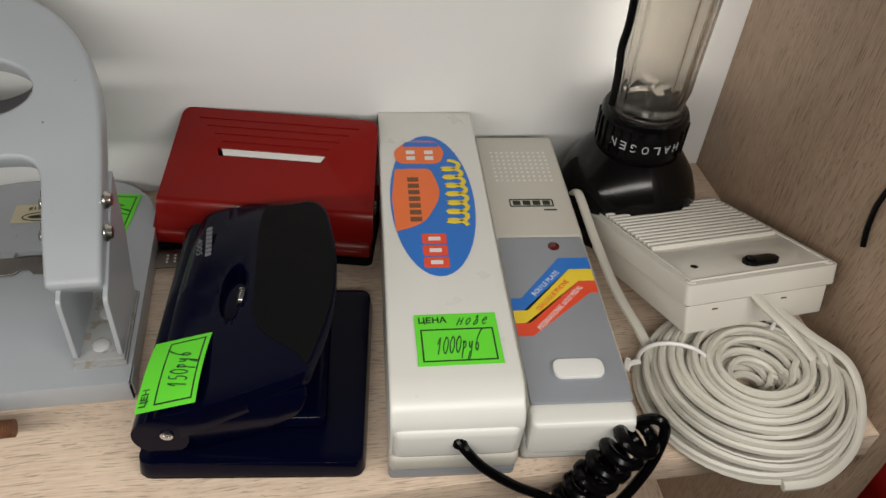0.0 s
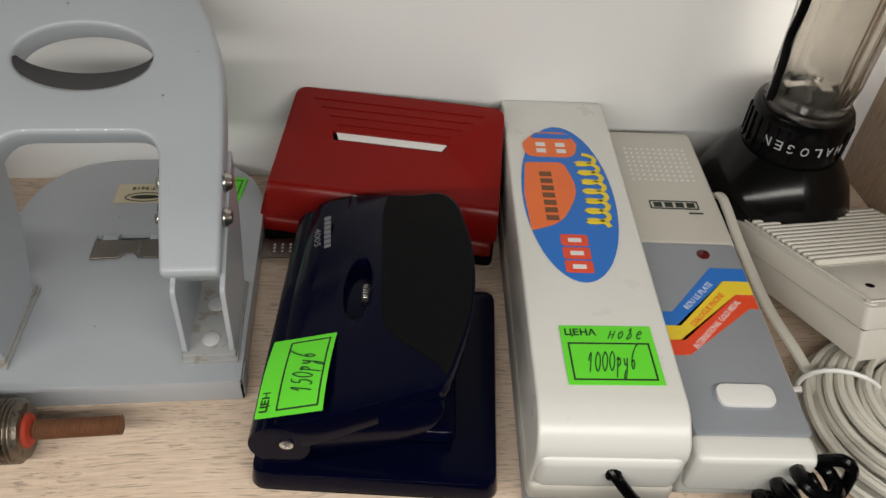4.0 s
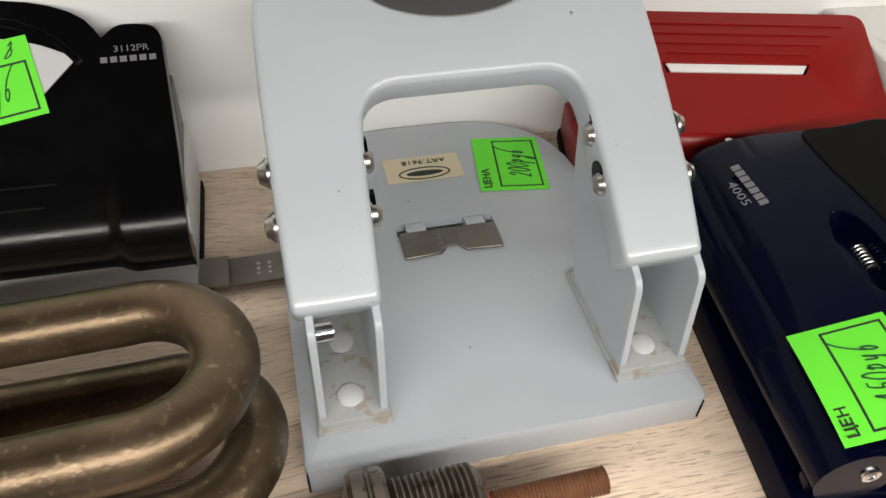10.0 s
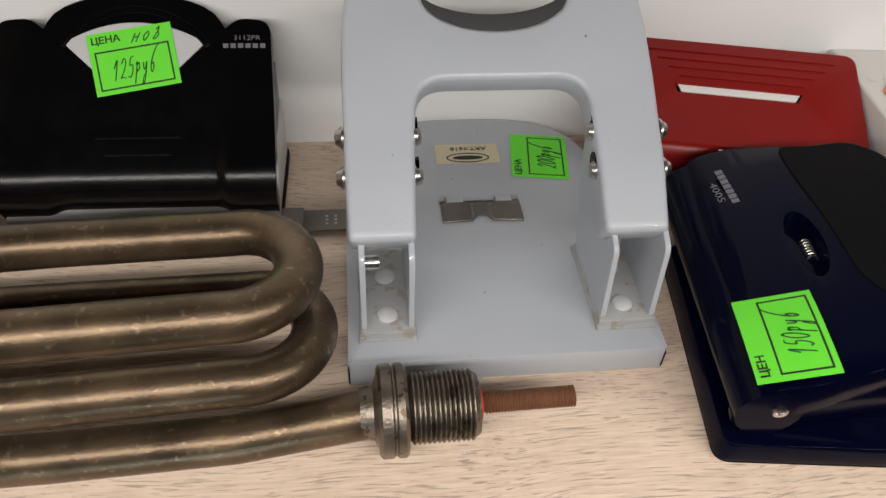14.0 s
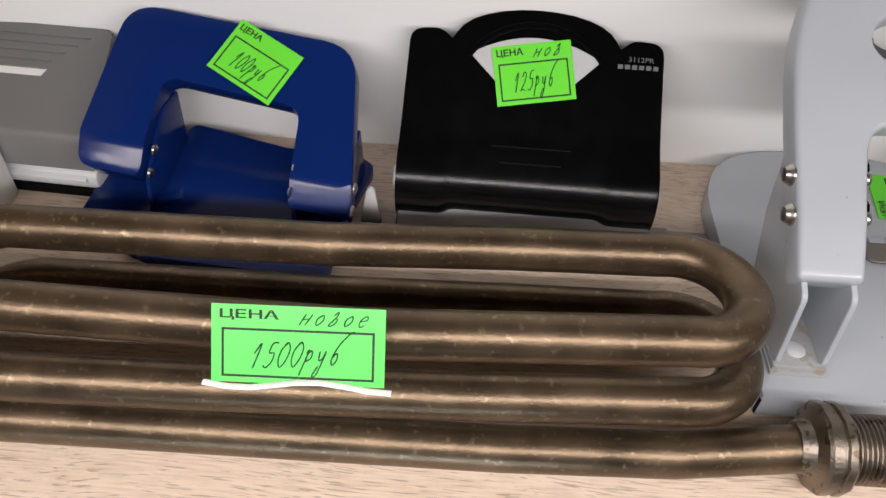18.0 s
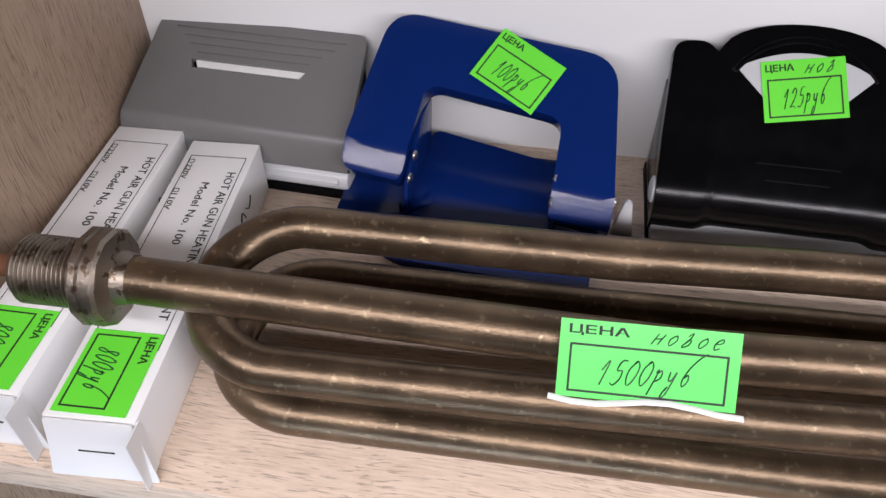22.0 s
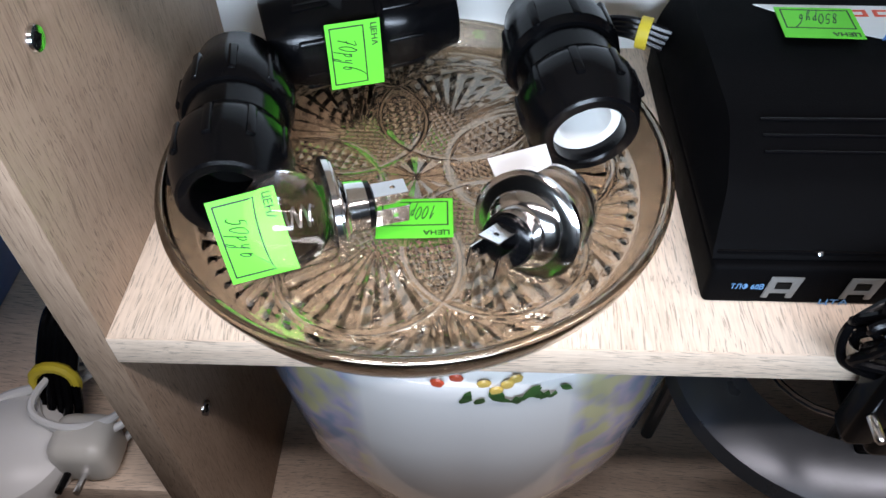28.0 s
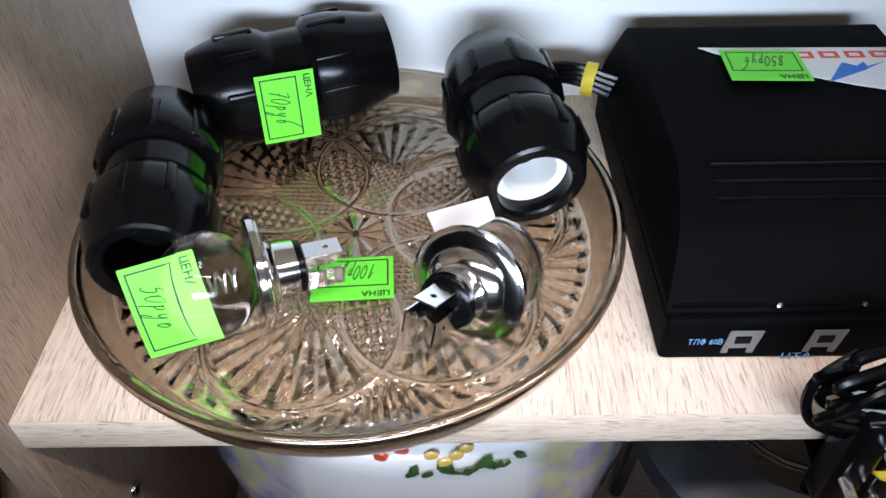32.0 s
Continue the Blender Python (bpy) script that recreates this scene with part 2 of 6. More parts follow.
def b_plate(outline, holes, thick, bevel=0.0008, seg=2, cuts=(), fmap=None):
    """A flat sheet of the given outline with holes, from w = 0 down to -thick; cuts: v values where it may bend by fmap(u, v, w)."""
    bm = bmesh.new()
    es = []
    for pts in (outline, *holes):
        vs = [bm.verts.new((u, v, 0)) for u, v in pts]
        es += [bm.edges.new((vs[i], vs[(i + 1) % len(vs)])) for i in range(len(vs))]
    bmesh.ops.triangle_fill(bm, edges=es, use_beauty=True, normal=(0, 0, 1))
    ext = bmesh.ops.extrude_face_region(bm, geom=bm.faces[:])
    bmesh.ops.translate(bm, vec=(0, 0, -thick), verts=[g for g in ext["geom"] if isinstance(g, bmesh.types.BMVert)])
    bmesh.ops.recalc_face_normals(bm, faces=bm.faces)
    bevel_sharp(bm, bevel, seg, 40)
    for axis, c in cuts:
        no = (1, 0, 0) if axis == "u" else (0, 1, 0)
        co = (c, 0, 0) if axis == "u" else (0, c, 0)
        bmesh.ops.bisect_plane(bm, geom=bm.verts[:] + bm.edges[:] + bm.faces[:], plane_co=co, plane_no=no)
    if fmap:
        for v in bm.verts:
            v.co = fmap(*v.co)
    return bm


def rounded(pts, radii, n=5):
    """A polygon with its corners rounded off, each by its own radius."""
    out, k = [], len(pts)
    for i, p in enumerate(pts):
        r = radii[i] if isinstance(radii, (list, tuple)) else radii
        p, a, b = Vector(p), Vector(pts[i - 1]), Vector(pts[(i + 1) % k])
        if r <= 0:
            out.append(tuple(p))
            continue
        da, db = (a - p).normalized(), (b - p).normalized()
        r = min(r, (a - p).length * 0.49, (b - p).length * 0.49)
        s, e = p + da * r, p + db * r
        for j in range(n + 1):
            t = j / n
            out.append(tuple(s * (1 - t) ** 2 + p * 2 * t * (1 - t) + e * t * t))
    return out


def ellipse(cx, cy, rx, ry, n=32):
    return [(cx + rx * math.cos(2 * math.pi * i / n), cy + ry * math.sin(2 * math.pi * i / n)) for i in range(n)]


def smooth_path(pts, per=8, closed=False):
    """Points along a smooth curve through pts (Catmull-Rom)."""
    p = [Vector(q) for q in pts]
    k, out = len(p), []
    for i in range(k if closed else k - 1):
        a = p[i - 1] if closed or i > 0 else p[0]
        b, c = p[i], p[(i + 1) % k]
        d = p[(i + 2) % k] if closed or i + 2 < k else p[-1]
        for j in range(per):
            t = j / per
            out.append(0.5 * ((2 * b) + (c - a) * t + (2 * a - 5 * b + 4 * c - d) * t * t + (3 * b - a - 3 * c + d) * t ** 3))
    if not closed:
        out.append(p[-1])
    return out


def b_tube(pts, r, n=10, closed=False, flat=1.0):
    """A round (or flattened) rod along points; r: one radius, or one for each point."""
    p = [Vector(q) for q in pts]
    k = len(p)
    rr = r if isinstance(r, (list, tuple)) else [r] * k
    bm = bmesh.new()
    rings, nor = [], None
    for i in range(k):
        a, b = p[i - 1] if (i or closed) else p[0], p[(i + 1) % k] if (i + 1 < k or closed) else p[-1]
        t = (b - a).normalized()
        if nor is None:
            nor = t.orthogonal().normalized() if abs(t.z) > 0.9 else t.cross(Vector((0, 0, 1))).normalized()
        nor = (nor - t * nor.dot(t)).normalized()
        bi = t.cross(nor)
        rings.append([bm.verts.new(p[i] + (nor * math.cos(2 * math.pi * j / n) + bi * flat * math.sin(2 * math.pi * j / n)) * rr[i]) for j in range(n)])
    for i in range(k if closed else k - 1):
        a, b = rings[i], rings[(i + 1) % k]
        for j in range(n):
            bm.faces.new((a[j], a[(j + 1) % n], b[(j + 1) % n], b[j]))
    if not closed:
        bm.faces.new(rings[0][::-1])
        bm.faces.new(rings[-1])
    return bm


def b_lathe(profile, n=32, m=None, closed=False):
    """A turned shape from (radius, height) points round the z axis."""
    bm = bmesh.new()
    rings = []
    for r, z in profile:
        if r < 1e-6:
            rings.append([bm.verts.new((0, 0, z))])
        else:
            rings.append([bm.verts.new((r * math.cos(2 * math.pi * j / n), r * math.sin(2 * math.pi * j / n), z)) for j in range(n)])
    k = len(rings)
    for i in range(k if closed else k - 1):
        a, b = rings[i], rings[(i + 1) % k]
        for j in range(n):
            q = (j + 1) % n
            if len(a) == 1 and len(b) == 1:
                continue
            if len(a) == 1:
                bm.faces.new((a[0], b[q], b[j]))
            elif len(b) == 1:
                bm.faces.new((a[j], a[q], b[0]))
            else:
                bm.faces.new((a[j], a[q], b[q], b[j]))
    if not closed:
        for ring in (rings[0], rings[-1]):
            if len(ring) > 1:
                bm.faces.new(ring)
    if m:
        bmesh.ops.transform(bm, matrix=m, verts=bm.verts)
    return bm


def b_prism(profile, x0, x1, bevel=0.001, seg=2):
    """A (y, z) profile drawn out from x0 to x1."""
    bm = bmesh.new()
    a = [bm.verts.new((x0, y, z)) for y, z in profile]
    b = [bm.verts.new((x1, y, z)) for y, z in profile]
    bm.faces.new(a)
    bm.faces.new(b[::-1])
    for i in range(len(a)):
        j = (i + 1) % len(a)
        bm.faces.new((a[i], b[i], b[j], a[j]))
    bmesh.ops.recalc_face_normals(bm, faces=bm.faces)
    bevel_sharp(bm, bevel, seg, 30)
    return bm


def moved(bm, m):
    bmesh.ops.transform(bm, matrix=m, verts=bm.verts)
    return bm


def joined(*many):
    out = bmesh.new()
    for b in many:
        tmp = bpy.data.meshes.new("tmp")
        b.to_mesh(tmp)
        b.free()
        out.from_mesh(tmp)
        bpy.data.meshes.remove(tmp)
    return out


def axis_pose(p0, p1):
    """The pose that puts z along p0 to p1, at p0."""
    d = Vector(p1) - Vector(p0)
    return Matrix.Translation(p0) @ d.to_track_quat("Z", "Y").to_matrix().to_4x4()


def wpart(name, bm, material, parent, label="", smooth=True):
    """A part built in world places, under a thing that stands at its own base."""
    top = parent
    m = top.matrix_basis.copy()
    while top.parent:
        top = top.parent
        m = top.matrix_basis @ m
    return part(name, moved(bm, m.inverted()), material, parent, label, smooth)


def lettering(words, width, height, material, parent, m, name="lettering", depth=0.00015, label="", bold=0.0):
    """Words of the built-in font, fitted into width x height round the middle of the pose m."""
    data = bpy.data.curves.new("words", "FONT")
    data.body, data.extrude, data.resolution_u = words, 0.01, 2
    data.offset = bold
    ob = bpy.data.objects.new("words", data)
    me = bpy.data.meshes.new_from_object(ob)
    bm = bmesh.new()
    bm.from_mesh(me)
    bpy.data.objects.remove(ob)
    bpy.data.curves.remove(data)
    bpy.data.meshes.remove(me)
    xs, ys = [v.co.x for v in bm.verts], [v.co.y for v in bm.verts]
    cx, cy, sx, sy = (min(xs) + max(xs)) / 2, (min(ys) + max(ys)) / 2, max(xs) - min(xs), max(ys) - min(ys)
    for v in bm.verts:
        v.co = ((v.co.x - cx) * width / sx, (v.co.y - cy) * height / sy, v.co.z / 0.01 * depth / 2 + depth / 2)
    return part(name, moved(bm, m), material, parent, label, smooth=False)


def handwriting(words, width, height, material, parent, m, name="handwriting", seed=0):
    """Pen strokes: slanted digits drawn as thin bent lines."""
    strokes = {
        "0": [[(.5, 1), (.12, .7), (.1, .3), (.4, 0), (.75, .3), (.8, .75), (.5, 1), (.3, .9)]],
        "1": [[(.1, .6), (.5, 1), (.35, 0)]],
        "2": [[(.1, .75), (.35, 1), (.7, .85), (.5, .4), (.05, .05), (.4, .1), (.85, 0)]],
        "5": [[(.8, 1), (.35, .98), (.25, .6), (.65, .6), (.7, .25), (.35, 0), (.05, .1)]],
        "7": [[(.1, .95), (.8, 1), (.5, .5), (.3, 0)], [(.2, .5), (.75, .55)]],
        "8": [[(.6, .9), (.3, .95), (.3, .65), (.65, .35), (.5, 0), (.15, .15), (.45, .5), (.75, .85), (.5, .98)]],
        "p": [[(.1, .55), (.25, .65), (.05, -.35)], [(.2, .5), (.5, .65), (.6, .35), (.25, .2)]],
        "y": [[(.1, .6), (.2, .25), (.45, .3), (.6, .6), (.4, -.3), (.05, -.4), (.3, 0)]],
        "b": [[(1.3, 1.35), (.9, 1.2), (.4, .8), (.15, .3), (.35, .02), (.6, .25), (.45, .5), (.2, .35)]],
        "n": [[(.15, .6), (.1, 0)], [(.1, .3), (.6, .35)], [(.65, .6), (.55, 0)]],
        "o": [[(.4, .6), (.1, .35), (.3, 0), (.6, .3), (.4, .6)]],
        "v": [[(.1, .6), (.3, .8), (.35, .5), (.1, .0), (.5, .1), (.5, .4), (.2, .35)]],
        "e": [[(.1, .3), (.55, .4), (.4, .62), (.1, .35), (.3, 0), (.6, .1)]],
    }
    k = len(words)
    tubes = []
    for i, ch in enumerate(words):
        for st in strokes[ch]:
            pts = []
            for x, y in st:
                X = (i + x * 0.9 + 0.75 * y) / (k + 0.6) - 0.5
                pts.append((X * width, (y - 0.45) * height * 0.85, 0.0001))
            tubes.append(b_tube(smooth_path(pts, 4), min(0.00022, height * 0.03), 5))
    return part(name, moved(joined(*tubes), m), material, parent)


def price_sticker(parent, m, w, h, words, extra="", paper=None, curl=0.0):
    """A fluorescent price label: printed heading and frame, hand-written price; m: its middle, x along the heading, z off the paper."""
    n = 8
    bm = bmesh.new()
    rows = [[bm.verts.new(((i / n - 0.5) * w, (j / 2 - 0.5) * h, -curl * (2 * (i / n) - 1) ** 2)) for i in range(n + 1)] for j in range(3)]
    for j in range(2):
        for i in range(n):
            bm.faces.new((rows[j][i], rows[j][i + 1], rows[j + 1][i + 1], rows[j + 1][i]))
    ext = bmesh.ops.extrude_face_region(bm, geom=bm.faces[:])
    bmesh.ops.translate(bm, vec=(0, 0, 0.00025), verts=[g for g in ext["geom"] if isinstance(g, bmesh.types.BMVert)])
    st = part("price_sticker", moved(bm, m), paper or GREEN, parent, "fluorescent green paper price label", smooth=False)
    top, t = 0.0003, 0.0007
    x0, x1, y0, y1 = -w / 2 + w * 0.06, w / 2 - w * 0.06, -h / 2 + h * 0.07, h / 2 - h * 0.30
    ring = b_plate([(x0, y0), (x1, y0), (x1, y1), (x0, y1)], [[(x0 + t, y0 + t), (x1 - t, y0 + t), (x1 - t, y1 - t), (x0 + t, y1 - t)]], 0.00012, 0, 2, [("u", x0 + (x1 - x0) * i / 10) for i in range(1, 10)])

    def bend(b):
        for v in b.verts:
            v.co.z += top - curl * (2 * v.co.x / w) ** 2
        return b

    part("printed_frame", moved(bend(ring), m), INK, st, smooth=False)
    lettering("ЦЕНА", w * 0.34, h * 0.14, INK, st, m @ pose(-w * 0.28, h * 0.37, top - curl * 0.35), "printed_heading", bold=0.018)
    if extra:
        handwriting(extra, w * 0.46, h * 0.27, PEN, st, m @ pose(w * 0.23, h * 0.37, top - curl * 0.2))
    handwriting(words, w * 0.58, h * 0.37, PEN, st, m @ pose(0, -h * 0.13, top, 0, 0, 4), "handwritten_price")
    return st


def dome_screw(parent, p0, p1, r, name="bolt", material=None):
    """A round screw head, standing on p0 and looking towards p1."""
    return wpart(name, b_lathe([(r, 0), (r, r * 0.3), (r * 0.8, r * 0.65), (r * 0.45, r * 0.75), (r * 0.3, r * 0.5), (0, r * 0.5)], 14, axis_pose(p0, p1)), material or STEEL, parent)


GREEN = mat("fluorescent_green_paper", (0.13, 0.74, 0.03), 0.6, scale=60, vary=0.04, bump=0.02)
MINT = mat("glossy_green_paper", (0.12, 0.75, 0.13), 0.35, scale=60, vary=0.04, bump=0.02)
INK = mat("black_print", (0.012, 0.02, 0.012), 0.6, vary=0.1)
PEN = mat("dark_green_pen", (0.008, 0.055, 0.02), 0.5, vary=0.2)
WHITE_PRINT = mat("white_print", (0.75, 0.75, 0.75), 0.5, vary=0.05)
GREY_PRINT = mat("grey_print", (0.45, 0.46, 0.48), 0.5, vary=0.05)
RUBBER = mat("charcoal_rubber", (0.0055, 0.0055, 0.006), 0.6, scale=80, vary=0.15, bump=0.2, spec=0.06)
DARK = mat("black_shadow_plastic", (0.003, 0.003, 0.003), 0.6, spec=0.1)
BEIGE = mat("beige_label", (0.62, 0.55, 0.38), 0.35, vary=0.06)
PHONE_GREY = mat("phone_grey_plastic", (0.27, 0.29, 0.32), 0.4, scale=60, vary=0.04, bump=0.12)
PHONE_WHITE = mat("phone_white_plastic", (0.72, 0.72, 0.68), 0.3, scale=50, vary=0.03)
PHONE_BEIGE = mat("phone_beige_plastic", (0.55, 0.53, 0.47), 0.4, scale=60, vary=0.03)
SKY = mat("blue_print", (0.01, 0.16, 0.60), 0.35, vary=0.04)
ORANGE = mat("orange_print", (0.85, 0.17, 0.03), 0.35, vary=0.05)
YELLOW = mat("yellow_print", (0.82, 0.62, 0.03), 0.35, vary=0.05)
REDORANGE = mat("red_orange_print", (0.78, 0.07, 0.02), 0.35, vary=0.05)
CABLE = mat("ivory_cable", (0.62, 0.60, 0.53), 0.38, scale=90, vary=0.05)
RUST = mat("rusty_rod", (0.22, 0.10, 0.05), 0.6, 0.4, scale=120, vary=0.3, bump=0.3)
SEAL = mat("red_sealant", (0.5, 0.05, 0.02), 0.6, scale=200, vary=0.2, bump=0.3)
CHROME = mat("chrome", (0.80, 0.80, 0.80), 0.2, 1.0, scale=50, vary=0.05, bump=0.01)
LIGHT_GREY = mat("light_grey_plastic", (0.52, 0.53, 0.54), 0.4, scale=50, vary=0.03)
WHITE_PLASTIC = mat("white_plastic", (0.78, 0.78, 0.76), 0.35, scale=50, vary=0.03)
BAND = mat("yellow_rubber_band", (0.65, 0.5, 0.03), 0.5, vary=0.1)


def glass(name, colour=(1, 1, 1), rough=0.02, ior=1.47):
    m = mat(name, colour, rough, scale=40, vary=0.03, bump=0.03)
    b = m.node_tree.nodes["Principled BSDF"]
    b.inputs["Transmission Weight"].default_value = 1.0
    b.inputs["IOR"].default_value = ior
    return m


CLEAR = glass("clear_glass")
SMOKE = glass("smoky_pressed_glass", (0.52, 0.45, 0.365), 0.04, 1.52)
SMOKE.node_tree.nodes["Principled BSDF"].inputs["Metallic"].default_value = 0.32
JAR = glass("dusty_clear_glass", (0.80, 0.77, 0.72), 0.05)
GREY_DIRTY = mat("stained_grey_enamel", (0.36, 0.37, 0.37), 0.45, scale=90, vary=0.15, bump=0.1, chips=(0.30, 0.275, 0.23), speck=0.56, grit=160)

STEEL_WORN = mat("dull_ruler_steel", (0.20, 0.18, 0.16), 0.38, 0.9, scale=90, vary=0.25, bump=0.15)
LAMP_RED = mat("dark_red_lens", (0.09, 0.008, 0.008), 0.15, vary=0.1)
DIM_PRINT = mat("dull_grey_print", (0.15, 0.15, 0.17), 0.5, vary=0.1)
BLACK_GLOSS = mat("satin_black_plastic", (0.0022, 0.0022, 0.0025), 0.21, scale=120, vary=0.2, bump=0.05, spec=0.26)
# ---- large grey hole punch ----


def grey_punch():
    o = thing("hole_punch", "heavy grey enamelled steel hole punch with an arched handle", "hole punch", -0.0919, 0.3075, SHELF, 0.0)
    W, D, H = 0.0605, 0.1545, 0.0135
    base = part("base", b_plate(rounded([(-W, 0), (W, 0), (W, D), (-W, D)], [0.001, 0.001, 0.05, 0.05], 10), [[(-0.0075, 0.0875), (0.0075, 0.0875), (0.0075, 0.0935), (-0.0075, 0.0935)], [(-0.0185, 0.0875), (-0.015, 0.0875), (-0.015, 0.0932), (-0.0185, 0.0932)], [(0.015, 0.0875), (0.0185, 0.0875), (0.0185, 0.0932), (0.015, 0.0932)]],
                                H - 0.0012, 0.0016, 3, fmap=lambda u, v, w: (u, v, w + H)), GREY_PAINT, o)
    # Inset black slab that draws the shaded gap between base and shelf.
    part("dark_base_layer", b_plate(rounded([(-W + 0.002, 0.002), (W - 0.002, 0.002), (W - 0.002, D - 0.002), (-W + 0.002, D - 0.002)], [0.001, 0.001, 0.05, 0.05], 8), [], 0.0014, 0, fmap=lambda u, v, w: (u, v, w + 0.0014)), DARK, o)
    for s in (-1, 1):
        part("corner_seam", b_box(s * W - 0.0003, s * W + 0.0002, -0.0001, 0.0014, 0.002, H - 0.003), DARK, base)
        part("corner_tab", b_box(s * (W + 0.0001) - 0.0006, s * (W + 0.0001) + 0.0006, 0.0022, 0.012, 0.001, H - 0.002, 0.0005), GREY_PAINT, base)
    part("slot_shadow", b_box(-0.020, 0.020, 0.085, 0.094, 0.003, 0.0085), DARK, base)
    # guide plate with a V notch
    g = part("guide_plate", b_plate([(-0.018, 0.0878), (-0.018, 0.0745), (-0.0045, 0.0752), (-0.0018, 0.0785), (0.0018, 0.0785), (0.0045, 0.0752), (0.0182, 0.0745), (0.0182, 0.0878)], [], 0.001, 0.0002, 1, fmap=lambda u, v, w: (u, v, H + 0.0013 + w)), STEEL_WORN, o, "stamped steel centring plate")
    for i in range(2):
        part("guide_tab", b_box(-0.0150 + i * 0.0225, -0.0075 + i * 0.0225, 0.0870, 0.0925, H - 0.001, H + 0.0012, 0.0005), GREY_PAINT, g)
    for x in (-0.0160, -0.0042, 0.0038, 0.0155):
        part("stamped_mark", joined(*[b_box(x - 0.0004, x + 0.0008, 0.0765 + k * 0.0027, 0.0781 + k * 0.0027, H + 0.0013, H + 0.00145) for k in range(4)]), DIM_PRINT, g)
    # feet: bent channel brackets
    for x0, x1 in ((-0.0556, -0.0351), (0.0358, 0.0580)):
        br = part("bracket", joined(b_box(x0 - 0.0006, x1 + 0.0006, 0.0098, 0.0565, H, H + 0.0018, 0.0004), b_box(x0, x1, 0.0112, 0.055, H + 0.0015, H + 0.0044, 0.0005)), GREY_DIRTY, o, "grease-stained folded steel foot")
        prof = rounded([(0.0118, H + 0.004), (0.052, H + 0.004), (0.066, 0.048), (0.072, 0.080), (0.041, 0.064), (0.0155, 0.051)], 0.003)
        for x in (x0 + 0.0003, x1 - 0.0026):
            part("cheek", b_prism(prof, x, x + 0.0022, 0.0005, 1), GREY_PAINT, br)
        for y in (0.0195, 0.0395):
            part("rivet", b_lathe([(0.0040, 0), (0.0038, 0.0007), (0.003, 0.0011), (0, 0.0012)], 20, pose((x0 + x1) / 2, y, H + 0.0044)), LIGHT_GREY, br)
        s = 1 if x0 < 0 else -1
        for y, z in ((0.0405, 0.0683), (0.0520, 0.0773)):
            inner = -0.0345 if x0 < 0 else 0.0334
            outer = -0.0588 if x0 < 0 else 0.0570
            part("bolt", b_lathe([(0.0042, 0), (0.0042, 0.0008), (0.0034, 0.0009), (0.0034, 0.002), (0.0025, 0.0032), (0, 0.0036)], 16, axis_pose((inner, y, z), (inner + s, y, z))), STEEL, br, "bright steel bolt head")
            part("bolt", b_lathe([(0.0042, 0), (0.0042, 0.0008), (0.0034, 0.0016), (0.0026, 0.003), (0, 0.0034)], 16, axis_pose((outer, y, z), (outer - s, y, z))), STEEL, br, "bright steel bolt head")
            # Black stub offset up and back, standing for the bolt's cast shadow.
            part("bolt_shadow", b_lathe([(0.0035, 0), (0.0035, 0.003), (0, 0.003)], 10, axis_pose((inner - s * 0.001, y + 0.003, z + 0.002), (inner + s, y + 0.003, z + 0.002))), BLACK, br)
        if x0 < 0:
            part("pin", b_tube([(x0 + 0.002, 0.026, 0.040), (x0 + 0.007, 0.027, 0.039)], 0.0028, 12), CHROME, br)
    # handle: an arch of thick folded sheet that leans back
    e, a0 = 0.0, radians(33)
    out = [(-0.0595, 0.0), (-0.0600, 0.03), (-0.0600, 0.060)]
    for i in range(1, 24):
        a = math.pi * (1 - i / 24)
        c, s_ = math.cos(a), math.sin(a)
        out.append((0.0015 + 0.0612 * math.copysign(abs(c) ** 0.78, c), 0.066 + 0.076 * abs(s_) ** 0.85))
    out += [(0.063, 0.060), (0.063, 0.03), (0.0625, 0.0), (0.0375, 0.0), (0.0365, 0.03)]
    out += rounded([(0.0365, 0.03), (0.0355, 0.0592), (-0.0315, 0.0592), (-0.0335, 0.03)], [0, 0.012, 0.012, 0], 6)[1:-1]
    out += [(-0.0335, 0.03), (-0.0345, 0.0)]
    out = [(u * 0.94 - 0.0025, v) for u, v in out[::-1]]

    def lean(u, v, w):
        bend = max(0.0, 0.022 - v) * 0.5
        y, z = 0.0165 + v * math.cos(a0) + bend * 0.15, 0.0600 + v * math.sin(a0) - bend * 0.2
        return (u, y - w * math.sin(a0), z + w * math.cos(a0))

    part("handle", b_plate(out, [ellipse(-0.001, 0.0930, 0.0280, 0.0148, 40)], 0.013, 0.0022, 3, [("v", c) for c in (0.004, 0.010, 0.016, 0.022)], lean), GREY_PAINT, o)
    # Added crescent, coloured dark for the unlit wall of the handle hole.
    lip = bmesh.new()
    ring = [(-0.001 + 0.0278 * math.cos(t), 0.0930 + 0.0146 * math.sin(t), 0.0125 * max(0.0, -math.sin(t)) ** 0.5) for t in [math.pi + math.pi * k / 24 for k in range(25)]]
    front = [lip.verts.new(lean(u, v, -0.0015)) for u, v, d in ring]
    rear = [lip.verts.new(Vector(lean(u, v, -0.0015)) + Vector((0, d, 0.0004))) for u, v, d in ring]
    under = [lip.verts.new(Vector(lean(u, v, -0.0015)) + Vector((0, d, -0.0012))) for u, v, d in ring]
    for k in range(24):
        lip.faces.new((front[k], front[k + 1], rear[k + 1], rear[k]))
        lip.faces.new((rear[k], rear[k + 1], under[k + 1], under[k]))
    part("shaded_hole_lip", lip, HOLE_SHADE, o, "lip inside the handle hole, coloured dark as its shade")
